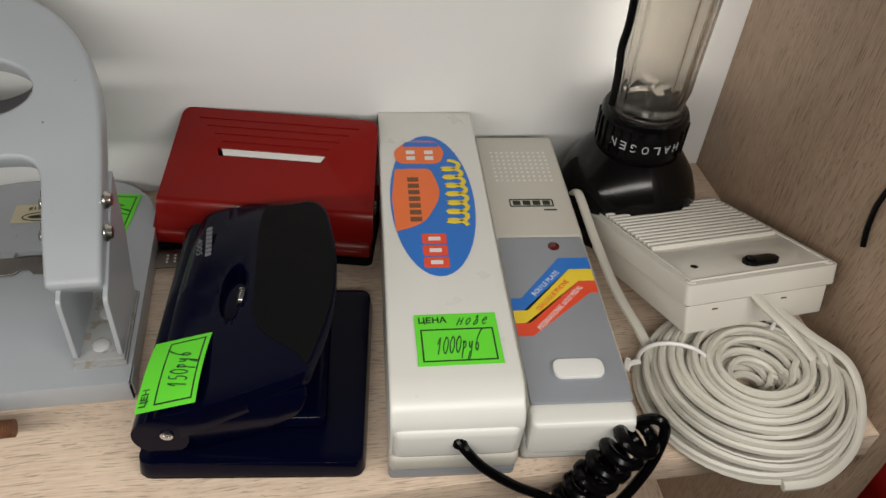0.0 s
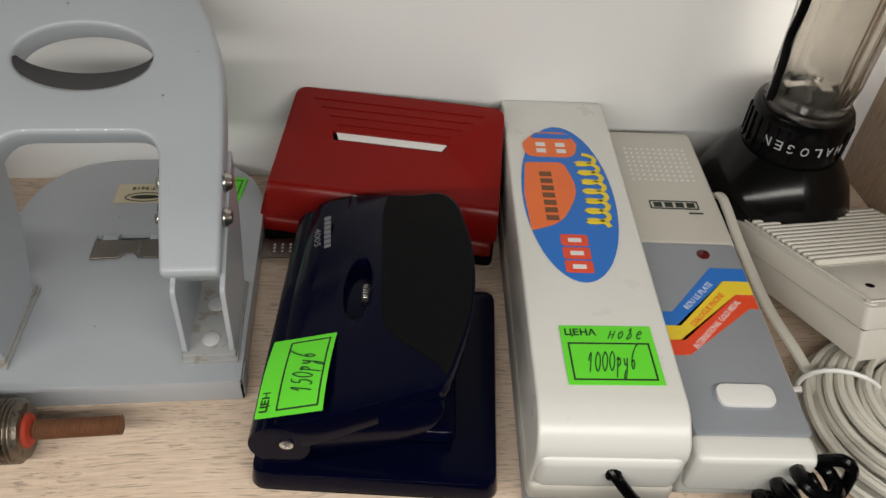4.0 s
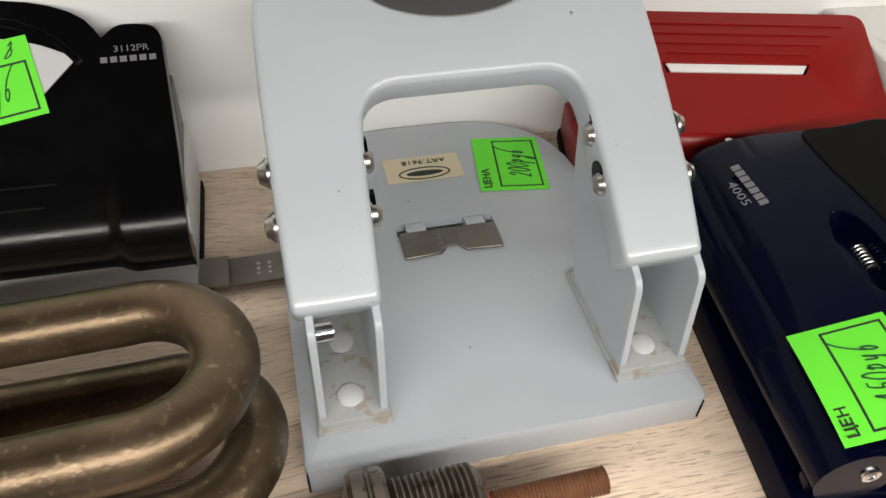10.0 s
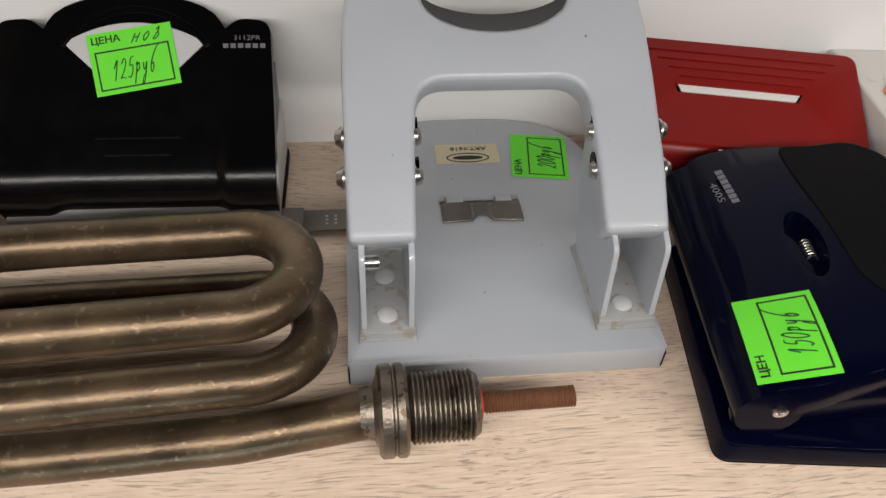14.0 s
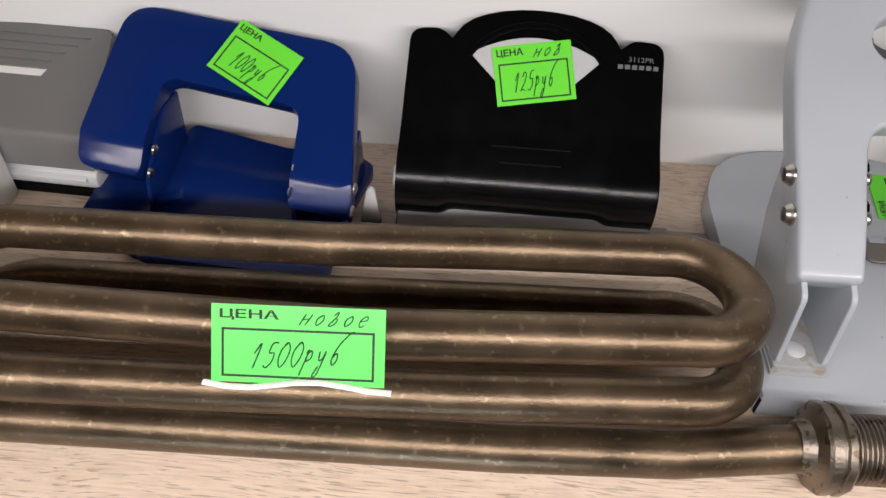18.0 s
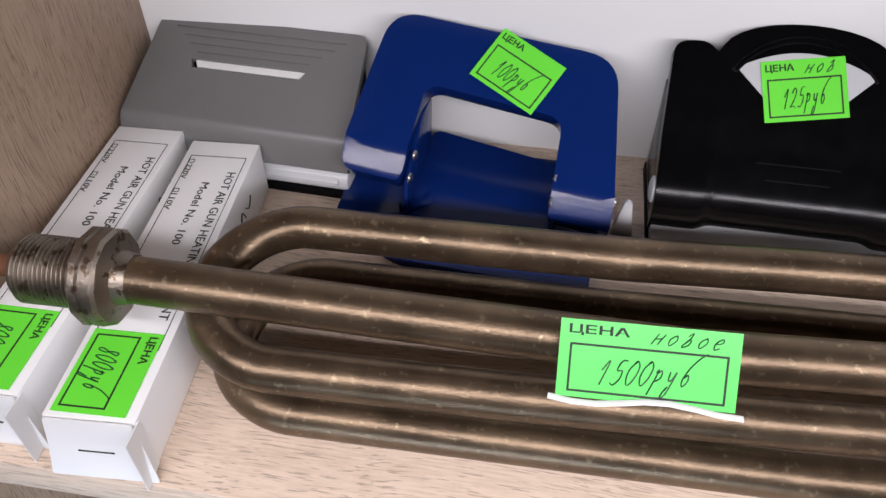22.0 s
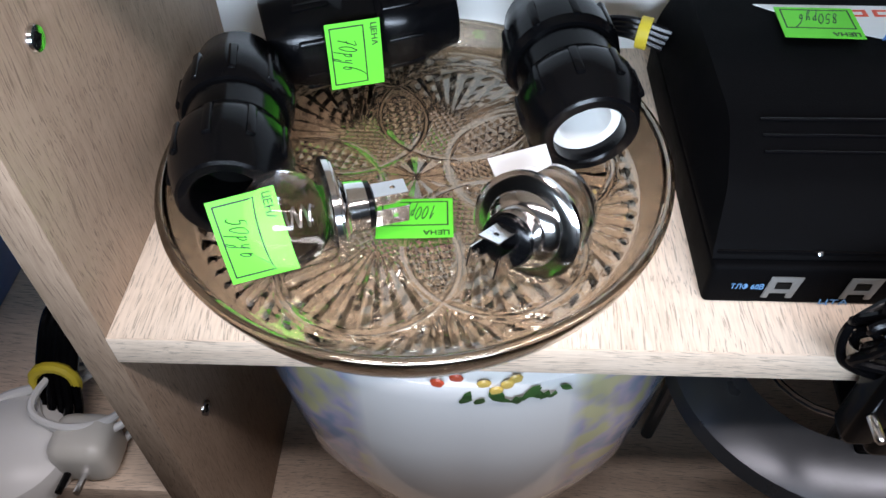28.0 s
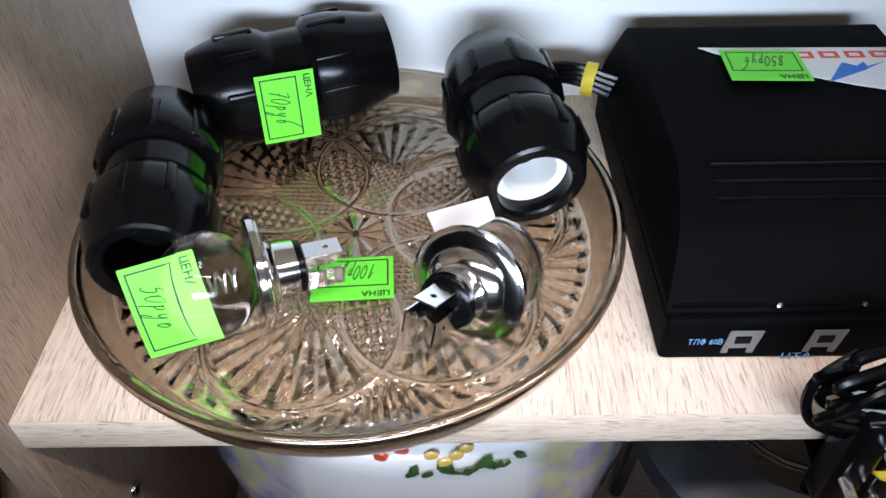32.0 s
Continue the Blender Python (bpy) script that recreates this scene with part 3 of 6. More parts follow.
    # labels on the base
    lab = part("maker_label", b_plate(rounded([(-0.0165, 0.117), (0.0145, 0.117), (0.0145, 0.1325), (-0.0165, 0.1325)], 0.001), [], 0.0002, 0, fmap=lambda u, v, w: (u, v, H + 0.0004 + w)), BEIGE, o, "small beige label with an oval badge")
    part("badge", b_plate(ellipse(-0.001, 0.1215, 0.0105, 0.0038), [ellipse(-0.001, 0.1215, 0.0098, 0.0032)], 0.0001, 0, fmap=lambda u, v, w: (u, v, H + 0.0006 + w)), INK, lab)
    part("badge_bar", b_plate(ellipse(-0.001, 0.1215, 0.0075, 0.0016, 14), [], 0.0001, 0, fmap=lambda u, v, w: (u, v, H + 0.0006 + w)), INK, lab)
    lettering("ART.9618", 0.018, 0.0026, INK, lab, pose(0.000, 0.1287, H + 0.0005, 0, 0, 180))
    price_sticker(o, pose(0.0341, 0.1211, H + 0.0004, 0, 0, 82), 0.0340, 0.0275, "200pyb")
    # sliding paper guide, a steel strip through the base
    part("paper_guide", b_box(-0.096, 0.090, 0.0850, 0.0990, 0.0022, 0.0034, 0.0003), STEEL_WORN, o, "steel ruler strip that sticks out on both sides")
    part("guide_end", b_plate(rounded([(-0.1035, 0.0845), (-0.080, 0.0845), (-0.080, 0.0995), (-0.1035, 0.0995)], [0.006, 0.0005, 0.0005, 0.006]), [], 0.0016, 0.0003, 1, fmap=lambda u, v, w: (u, v, 0.0045 + w)), STEEL_WORN, o)
    for i, x in enumerate((-0.070, -0.066, 0.066, 0.070, 0.074)):
        part("ruler_mark", joined(*[b_box(x, x + 0.0012, 0.0885 + k * 0.0025, 0.0898 + k * 0.0025, 0.0034, 0.0036) for k in range(3)]), WHITE_PRINT, o)
    return o


grey_punch()

# ---- red and grey office punches of one kind ----


def office_punch(x, y, rz, body, half, label, ear=0.0, tray=None):
    tray = tray or body
    o = thing("hole_punch", label, "hole punch", x, y, SHELF, rz, group="office punches")
    part("dark_base_layer", b_plate(rounded([(-half - ear, 0.0), (half, 0.0), (half, 0.052), (-half - ear, 0.052)], 0.004), [], 0.004, 0.001, fmap=lambda u, v, w: (u, v, w + 0.004)), DARK, o)
    part("base", b_prism(rounded([(0.001, 0.004), (0.050, 0.004), (0.050, 0.020), (0.014, 0.020), (0.001, 0.012)], 0.003), -half + 0.001 - ear, half - 0.001, 0.0015), tray, o)
    part("tray_lip", b_prism([(-0.0005, 0.009), (0.012, 0.0165), (0.012, 0.018), (-0.0005, 0.0105)], -half * 0.5, half * 0.9, 0.0004), tray, o)
    # lever: a shell bent round its front edge
    a = radians(25)
    L = 0.056

    def shell(u, v, w):
        if v < 0.0:
            t = -v / 0.010
            return (u, 0.0055 - (0.012 + w) * math.sin(t * 1.15) * 0.62, 0.0355 - 0.013 * (1 - math.cos(t * 1.5)) * 1.25 + w * 0.6)
        return (u, 0.0055 + v * math.cos(a) - w * math.sin(a), 0.0355 + v * math.sin(a) + w * math.cos(a))

    sl = [(-half * 0.52, 0.0265), (half * 0.46, 0.0265), (half * 0.50, 0.0315), (-half * 0.55, 0.0315)]
    lever = part("lever", b_plate(rounded([(-half - 0.001, -0.0108), (half + 0.001, -0.0108), (half - 0.003, L), (-half + 0.003, L)], [0.002, 0.002, 0.006, 0.006], 6), [sl], 0.0045, 0.0014, 3,
                                  [("v", c * 0.001) for c in (-10, -9, -8, -7, -6, -5, -4, -3, -2, -1, 0)], shell), body, o)
    # Black sheet left bare below the label as the recess's painted shade.
    part("slot_recess_shade", b_plate([(u * 0.99, v) for u, v in sl], [], 0.0006, 0, fmap=lambda u, v, w: shell(u, v, w - 0.0030)), DARK, lever)
    part("slot_label", b_plate([(u * 0.95 + half * 0.01, max(v, 0.0278)) for u, v in sl], [], 0.0008, 0, fmap=lambda u, v, w: shell(u, v, w - 0.0012)), WHITE_PLASTIC, lever, "white strip set into the lever slot")
    for i in range(4):
        k = half * (0.78 - 0.09 * i)
        part("ridge", b_box(-k, k, 0.0495 - 0.0047 * i, 0.0503 - 0.0047 * i, -0.0003, 0.0006, 0.0002), body, lever).matrix_basis = pose(0, 0.0055, 0.0355, math.degrees(a))
    for s in (-1, 1):
        part("cheek", b_prism(rounded([(0.008, 0.018), (0.046, 0.018), (0.050, 0.050), (0.010, 0.032)], 0.003), s * (half - 0.005) - 0.0015, s * (half - 0.005) + 0.0015, 0.0006), DARK, o)
        part("pivot", b_lathe([(0.004, 0), (0.004, 0.0012), (0, 0.0016)], 14, axis_pose((s * (half - 0.001), 0.02, 0.026), (s, 0.02, 0.026))), STEEL, o)
    return o


office_punch(0.0289, 0.3975, -12.3, RED, 0.0575, "dark red plastic hole punch with a white slot", 0.008)
office_punch(-0.5010, 0.4095, -3.0, GREY_PLASTIC, 0.0575, "mid grey plastic hole punch beside the side panel", tray=LIGHT_GREY)

# ---- navy punch ----


def navy_punch():
    o = thing("hole_punch", "glossy navy plastic hole punch with charcoal grip", "hole punch", 0.0286, 0.3114, SHELF, -5.5)
    part("base", b_plate(rounded([(-0.049, -0.051), (0.047, -0.053), (0.050, 0.051), (-0.046, 0.052)], 0.006), [], 0.009, 0.0025, 3, fmap=lambda u, v, w: (u * (1 + (w + 0.009) * -3), v * (1 + (w + 0.009) * -2), w + 0.011)), NAVY, o)
    part("dark_base_layer", b_plate(rounded([(-0.0485, -0.0505), (0.0465, -0.0525), (0.0495, 0.0505), (-0.0455, 0.0515)], 0.006), [], 0.002, 0, fmap=lambda u, v, w: (u, v, w + 0.0022)), DARK, o)
    part("bed", b_box(-0.030, 0.030, -0.036, 0.044, 0.0108, 0.020, 0.004, 3), NAVY, o)
    part("bed_wall", b_box(-0.036, -0.016, -0.038, 0.07, 0.0108, 0.028, 0.004, 3), NAVY, o)

    def lever_map(u, v, w):
        z = 0.037 + 0.27 * max(0.0, u) + 0.004 * math.sin(min(1, max(0, (v + 0.04) / 0.12)) * math.pi)
        th = 0.018 - 0.10 * max(0.0, u)
        if u < 0.008:
            z -= (0.008 - u) ** 2 * 70
        return (-0.040 + u * 0.82, v, z + (w / 0.01) * th)

    out = rounded([(0.0, -0.046), (0.020, -0.0475), (0.079, -0.0405), (0.0905, -0.012), (0.0915, 0.018), (0.083, 0.055), (0.074, 0.066), (0.060, 0.067), (0.022, 0.079), (0.0, 0.077)], [0.006, 0.01, 0.006, 0.016, 0.02, 0.012, 0.008, 0.01, 0.02, 0.008])
    hole = ellipse(0.0345, 0.0120, 0.0070, 0.0170, 24)
    cuts = [("u", c * 0.004) for c in range(0, 23)] + [("v", c * 0.012) for c in range(-3, 6)]
    lv = part("lever", b_plate(out, [hole], 0.010, 0.0022, 3, cuts, lever_map), NAVY, o)
    grip = rounded([(0.048, -0.012), (0.075, -0.032), (0.0785, -0.038), (0.0895, -0.012), (0.0905, 0.018), (0.082, 0.054), (0.0735, 0.0645), (0.060, 0.0655), (0.044, 0.0715), (0.043, 0.05), (0.046, 0.02)], [0.012, 0.006, 0.003, 0.016, 0.02, 0.012, 0.006, 0.01, 0.006, 0.02, 0.02])
    part("grip", b_plate(grip, [], 0.0012, 0.0004, 1, cuts, lambda u, v, w: lever_map(u, v, w + 0.0006)), RUBBER, lv, "matt charcoal rubber grip")
    # side skirts and hinge
    for y in (-0.044, 0.070):
        part("skirt", b_plate(rounded([(-0.046, 0.012), (-0.030, 0.009), (0.000, 0.020), (0.020, 0.034), (0.0255, 0.050), (-0.030, 0.035), (-0.046, 0.028)], 0.006), [], 0.004, 0.001, fmap=lambda u, v, w, yy=y: (u, yy - w - (0.004 if yy > 0 else 0), v)), NAVY, lv)
    part("hinge", b_tube([(-0.036, -0.047, 0.025), (-0.036, 0.074, 0.025)], 0.0115, 20), NAVY, o)
    part("pivot", b_lathe([(0.0028, 0), (0.0026, 0.001), (0.0014, 0.0011), (0.0012, 0.0004), (0, 0.0004)], 14, axis_pose((-0.033, -0.0468, 0.027), (-0.033, -1, 0.027))), CHROME, o)
    hel = [(-0.0085 + 0.0018 * math.cos(k * 0.7), 0.008 + k * 0.00016, 0.0448 + 0.0018 * math.sin(k * 0.7)) for k in range(60)]
    part("spring", b_tube(hel, 0.0004, 6), STEEL, o, "bright coiled return spring")
    part("pocket", b_box(-0.020, 0.006, -0.014, 0.040, 0.020, 0.0445, 0.003), NAVY, o)
    part("guide_pin", b_tube([(-0.020, 0.083, 0.026), (-0.020, 0.084, 0.038)], 0.0015, 8), STEEL, o)
    # name bar and model number on the lever
    n = lever_map(0.0105, 0.0505, 0)
    tilt = Matrix.Translation((n[0], n[1], n[2] + 0.0012)) @ pose(0, 0, 0, 3, -17, 0) @ pose(0, 0, 0, 0, 0, -84)
    part("name_bar", moved(joined(*[b_box(-0.0100 + i * 0.0030, -0.0078 + i * 0.0030, 0.0010, 0.0040, -0.0003, 0.0001) for i in range(7)]), tilt), DIM_PRINT, lv, smooth=False)
    lettering("4005", 0.0115, 0.0030, DIM_PRINT, lv, tilt @ pose(0.002, -0.0022, -0.0002))
    a, b = Vector(lever_map(0.006, -0.030, 0)), Vector(lever_map(0.022, -0.030, 0))
    ang = math.degrees(math.atan2(b.z - a.z, b.x - a.x))
    mid = lever_map(0.0115, -0.0275, 0)
    price_sticker(lv, Matrix.Translation((mid[0] - 0.0005, mid[1], mid[2] + 0.0026)) @ pose(0, 0, 0, 0, -ang, 0) @ pose(0, 0, 0, 0, 0, 88), 0.0357, 0.0265, "150pyb", curl=0.0012)
    return o


navy_punch()

# ---- door-phone handsets ----


def phone_white():
    o = thing("intercom_handset", "off-white intercom handset with an orange and blue decal", "intercom", 0.1074, 0.2497, SHELF, -4.4)
    o.scale = (1.0, 1.075, 0.945)
    W = 0.0275

    def body(half, y0, y1, z0, z1, r):
        return b_plate(rounded([(-half, y0), (half, y0), (half, y1), (-half, y1)], r, 8), [], z1 - z0, 0.0, 3, fmap=lambda u, v, w: (u, v, w + z1))

    part("wall_base", b_box(-W, W, 0.0, 0.196, 0.0, 0.010, 0.002), PHONE_GREY, o, "slate grey wall plate")
    part("lower_shell", b_box(-W - 0.0003, W + 0.0003, -0.0015, 0.199, 0.009, 0.020, 0.003, 3), PHONE_BEIGE, o)
    part("handset", b_prism(rounded([(0.0, 0.0195), (0.204, 0.0195), (0.205, 0.047), (0.197, 0.0550), (0.008, 0.0550), (-0.002, 0.045)], [0.002, 0.002, 0.01, 0.006, 0.008, 0.006], 6), -W, W, 0.007, 5), PHONE_WHITE, o)
    part("mouth_cap", b_box(-W + 0.001, W - 0.001, -0.0035, 0.006, 0.022, 0.042, 0.004, 4), PHONE_WHITE, o)
    top = 0.0552
    dec = part("decal", b_plate(ellipse(-0.001, 0.1246, 0.0205, 0.0505, 48), [], 0.0002, 0, fmap=lambda u, v, w: (u, v, top + 0.0002 + w)), SKY, o, "oval blue decal with orange and yellow shapes")
    dec.location, dec.scale = (-0.0004, -0.0100, 0.0), (1.05, 1.04, 1.0)

    def flat(name, pts, material, dz):
        part(name, b_plate(pts, [], 0.0002, 0, fmap=lambda u, v, w: (u, v, top + 0.0002 + dz + w)), material, dec, smooth=False)

    flat("orange_field", rounded([(-0.0195, 0.102), (-0.006, 0.107), (0.0045, 0.128), (-0.0005, 0.1475), (-0.0185, 0.147), (-0.0207, 0.125)], [0.001, 0.008, 0.010, 0.003, 0.002, 0.003]), ORANGE, 0.0002)
    flat("orange_cap", rounded([(-0.0175, 0.1515), (0.0055, 0.1515), (0.0082, 0.162), (0.0035, 0.1705), (-0.011, 0.1705), (-0.0185, 0.162)], [0.005, 0.005, 0.003, 0.003, 0.003, 0.003]), ORANGE, 0.0002)
    flat("blue_handset", rounded([(-0.014, 0.1655), (0.006, 0.1655), (0.004, 0.1690), (-0.012, 0.1695)], 0.0015), SKY, 0.0004)
    for i in range(4):
        kx, ky = -0.012 + (i % 2) * 0.0095, 0.1545 + (i // 2) * 0.0048
        flat("key", [(kx, ky), (kx + 0.0045, ky), (kx + 0.0045, ky + 0.0028), (kx, ky + 0.0028)], WHITE_PRINT, 0.0004)
    for i in range(3):
        y = 0.079 + i * 0.0074
        flat("orange_key", rounded([(-0.008, y), (0.0034, y), (0.0034, y + 0.0064), (-0.008, y + 0.0064)], 0.001), REDORANGE, 0.0002)
        flat("key_mark", [(-0.005, y + 0.002), (0.0005, y + 0.002), (0.0005, y + 0.0042), (-0.005, y + 0.0042)], WHITE_PRINT, 0.0004)
    for i in range(7):
        y = 0.1085 + i * 0.0048
        flat("name_bar", [(-0.0125, y), (-0.007, y), (-0.007, y + 0.0030), (-0.0125, y + 0.0030)], RUST, 0.0004)
    hel = [(0.0095 + 0.0048 * math.cos(k * 0.55) + 0.002 * math.sin(k / 84 * 3.1), 0.1055 + k * 0.00056 + 0.0022 * math.sin(k * 0.55), top + 0.0004) for k in range(84)]
    part("yellow_spiral", b_tube(hel, 0.0012, 6, flat=0.3), YELLOW, dec)
    price_sticker(o, pose(0.0024, 0.0318, top + 0.0002, 0, 0, 1), 0.0357, 0.0262, "1000pyb", "nove")
    part("cord_hole", b_lathe([(0.003, 0), (0.003, 0.001), (0, 0.001)], 14, axis_pose((0.001, -0.0036, 0.034), (0.001, -1, 0.034))), DARK, o)
    return o


def phone_grey():
    o = thing("intercom_handset", "grey and beige intercom handset with a striped decal", "intercom", 0.1605, 0.2515, SHELF, -4.4)
    o.scale = (1.0, 1.015, 0.91)
    W, top = 0.0230, 0.0452
    part("wall_base", b_box(-W + 0.001, W - 0.001, 0.001, 0.194, 0.0, 0.010, 0.002), PHONE_GREY, o, "slate grey wall plate")
    part("lower_shell", b_box(-W - 0.0003, W + 0.0003, -0.004, 0.196, 0.009, 0.026, 0.003, 3), PHONE_WHITE, o)
    part("handset", b_prism(rounded([(0.0, 0.0255), (0.195, 0.0255), (0.196, 0.042), (0.190, 0.0455), (0.104, 0.0455), (0.102, 0.0445), (0.012, 0.0445), (0.0, 0.038)], [0.002, 0.002, 0.006, 0.004, 0.001, 0.001, 0.01, 0.004], 4), -W, W, 0.004, 4), PHONE_BEIGE, o)
    face = part("grey_face", b_plate(rounded([(-W + 0.0012, 0.002), (W - 0.0012, 0.002), (W - 0.0012, 0.103), (-W + 0.0012, 0.103)], 0.002), [], 0.003, 0.0006, fmap=lambda u, v, w: (u, v, top + w)), PHONE_GREY, o, "slate grey face")
    part("chin", b_box(-W + 0.0005, W - 0.0005, -0.008, 0.004, 0.020, 0.0440, 0.003, 4), PHONE_WHITE, o)
    part("lamp", b_lathe([(0.003, 0), (0.003, 0.0006), (0.002, 0.0012), (0, 0.0014)], 16, pose(0.0060, 0.0960, top - 0.0003)), LAMP_RED, face, "dark red call lamp")
    for k, (mm, wds) in enumerate(((SKY, "ROU LE PLATE"), (YELLOW, "DIALOGUE PHONE"), (REDORANGE, "INTERNATIONAL GOLD MEDAL"))):
        dl, dr = -0.0076 * k, -0.0080 * k
        e = 0.0035 * k
        pts = [(-W + 0.0015, 0.0530 + dl), (-0.0145, 0.0530 + dl), (0.0105 + e, 0.0795 + dr), (W - 0.0015, 0.0795 + dr), (W - 0.0015, 0.0872 + dr), (0.0065 + e, 0.0872 + dr), (-0.0165, 0.0606 + dl), (-W + 0.0015, 0.0606 + dl)]
        st = part("stripe", b_plate(pts, [], 0.0002, 0, fmap=lambda u, v, w: (u, v, top + 0.0002 + w)), mm, face, smooth=False)
        lettering(wds, (0.021, 0.025, 0.036)[k], 0.0026, WHITE_PRINT if k != 1 else REDORANGE, st, pose(-0.0030 + e * 0.6, 0.0703 + (dl + dr) / 2, top + 0.0002, 0, 0, 46))
    part("button_well", b_plate(rounded([(-0.0105, 0.0125), (0.0135, 0.0125), (0.0135, 0.0245), (-0.0105, 0.0245)], 0.005, 6), [], 0.0008, 0.0003, fmap=lambda u, v, w: (u, v, top + 0.0003 + w)), PHONE_GREY, face)
    part("button", b_plate(rounded([(-0.0095, 0.0135), (0.0125, 0.0135), (0.0125, 0.0232), (-0.0095, 0.0232)], 0.0042, 6), [], 0.002, 0.0007, 3, fmap=lambda u, v, w: (u, v, top + 0.0020 + w)), WHITE_PLASTIC, face, "white oblong push button")
    badge = part("badge", b_plate(rounded([(-0.0115, 0.1268), (0.0125, 0.1268), (0.0125, 0.1330), (-0.0115, 0.1330)], 0.001), [rounded([(-0.0108, 0.1275), (0.0118, 0.1275), (0.0118, 0.1323), (-0.0108, 0.1323)], 0.0008)], 0.0002, 0, fmap=lambda u, v, w: (u, v, 0.0458 + w)), INK, o)
    part("name_bar", joined(*[b_box(-0.0095 + i * 0.0054, -0.0055 + i * 0.0054, 0.1282, 0.1316, 0.0456, 0.0458) for i in range(4)]), INK, badge, smooth=False)
    part("small_bar", b_box(0.0065, 0.0135, 0.1235, 0.1245, 0.0456, 0.0458), INK, badge, smooth=False)
    dots = [b_lathe([(0.0008, 0), (0.0007, 0.0003), (0, 0.0005)], 6, pose(-0.0155 + 0.0031 * i, 0.1495 + 0.0037 * j, 0.0455)) for i in range(11) for j in range(8)]
    tagged(part("speaker_dots", joined(*dots), PHONE_WHITE, o), kind="stuff")
    return o


phone_white()
phone_grey()

# ---- cords, coil, speaker box, blender ----


def cords():
    o = thing("telephone_cord", "black coiled telephone cord hanging over the shelf edge", "cord", 0.162, 0.237, 1.0)
    shift = pose(-0.028, -0.003, 0.0)
    lead = smooth_path([(0.1345, 0.2515, 1.034), (0.138, 0.246, 1.031), (0.146, 0.243, 1.021), (0.160, 0.241, 1.008), (0.174, 0.239, 0.999), (0.181, 0.238, 0.991)], 6)
    wpart("lead", moved(b_tube(lead, 0.0022, 10), shift), BLACK, o)
    axis = smooth_path([(0.179, 0.236, 0.981), (0.188, 0.238, 0.999), (0.198, 0.239, 1.019), (0.209, 0.240, 1.038)], 34)
    hel, nor = [], Vector((0.3, 0.5, 0.8)).normalized()
    for i, p in enumerate(axis):
        t = (axis[min(i + 1, len(axis) - 1)] - axis[max(i - 1, 0)]).normalized()
        a = (nor - t * nor.dot(t)).normalized()
        b = t.cross(a)
        ph = i / len(axis) * 2 * math.pi * 8.0
        hel.append(p + (a * math.cos(ph) + b * math.sin(ph)) * 0.0072)
    wpart("coil", moved(b_tube(hel, 0.0028, 10), shift), BLACK, o)
    wpart("tail", moved(b_tube(smooth_path([hel[-1], (0.215, 0.243, 1.0435), (0.2195, 0.241, 1.038), (0.2185, 0.239, 1.020), (0.213, 0.237, 1.002), (0.205, 0.235, 0.985), (0.199, 0.232, 0.965)], 8), 0.0024, 10), shift), BLACK, o)
    w = thing("flat_cable", "flat ivory telephone cable lying beside the handset", "cable", 0.194, 0.33, SHELF)
    wpart("cable", moved(b_tube(smooth_path([(0.220, 0.412, 1.024), (0.2205, 0.404, 1.028), (0.2225, 0.378, 1.020), (0.2255, 0.345, 1.012), (0.229, 0.318, 1.010), (0.230, 0.297, 1.009), (0.230, 0.275, 1.006), (0.233, 0.262, 1.003)], 8), 0.0028, 10, flat=0.6), pose(-0.016, -0.006, 0.004)), CABLE, w)


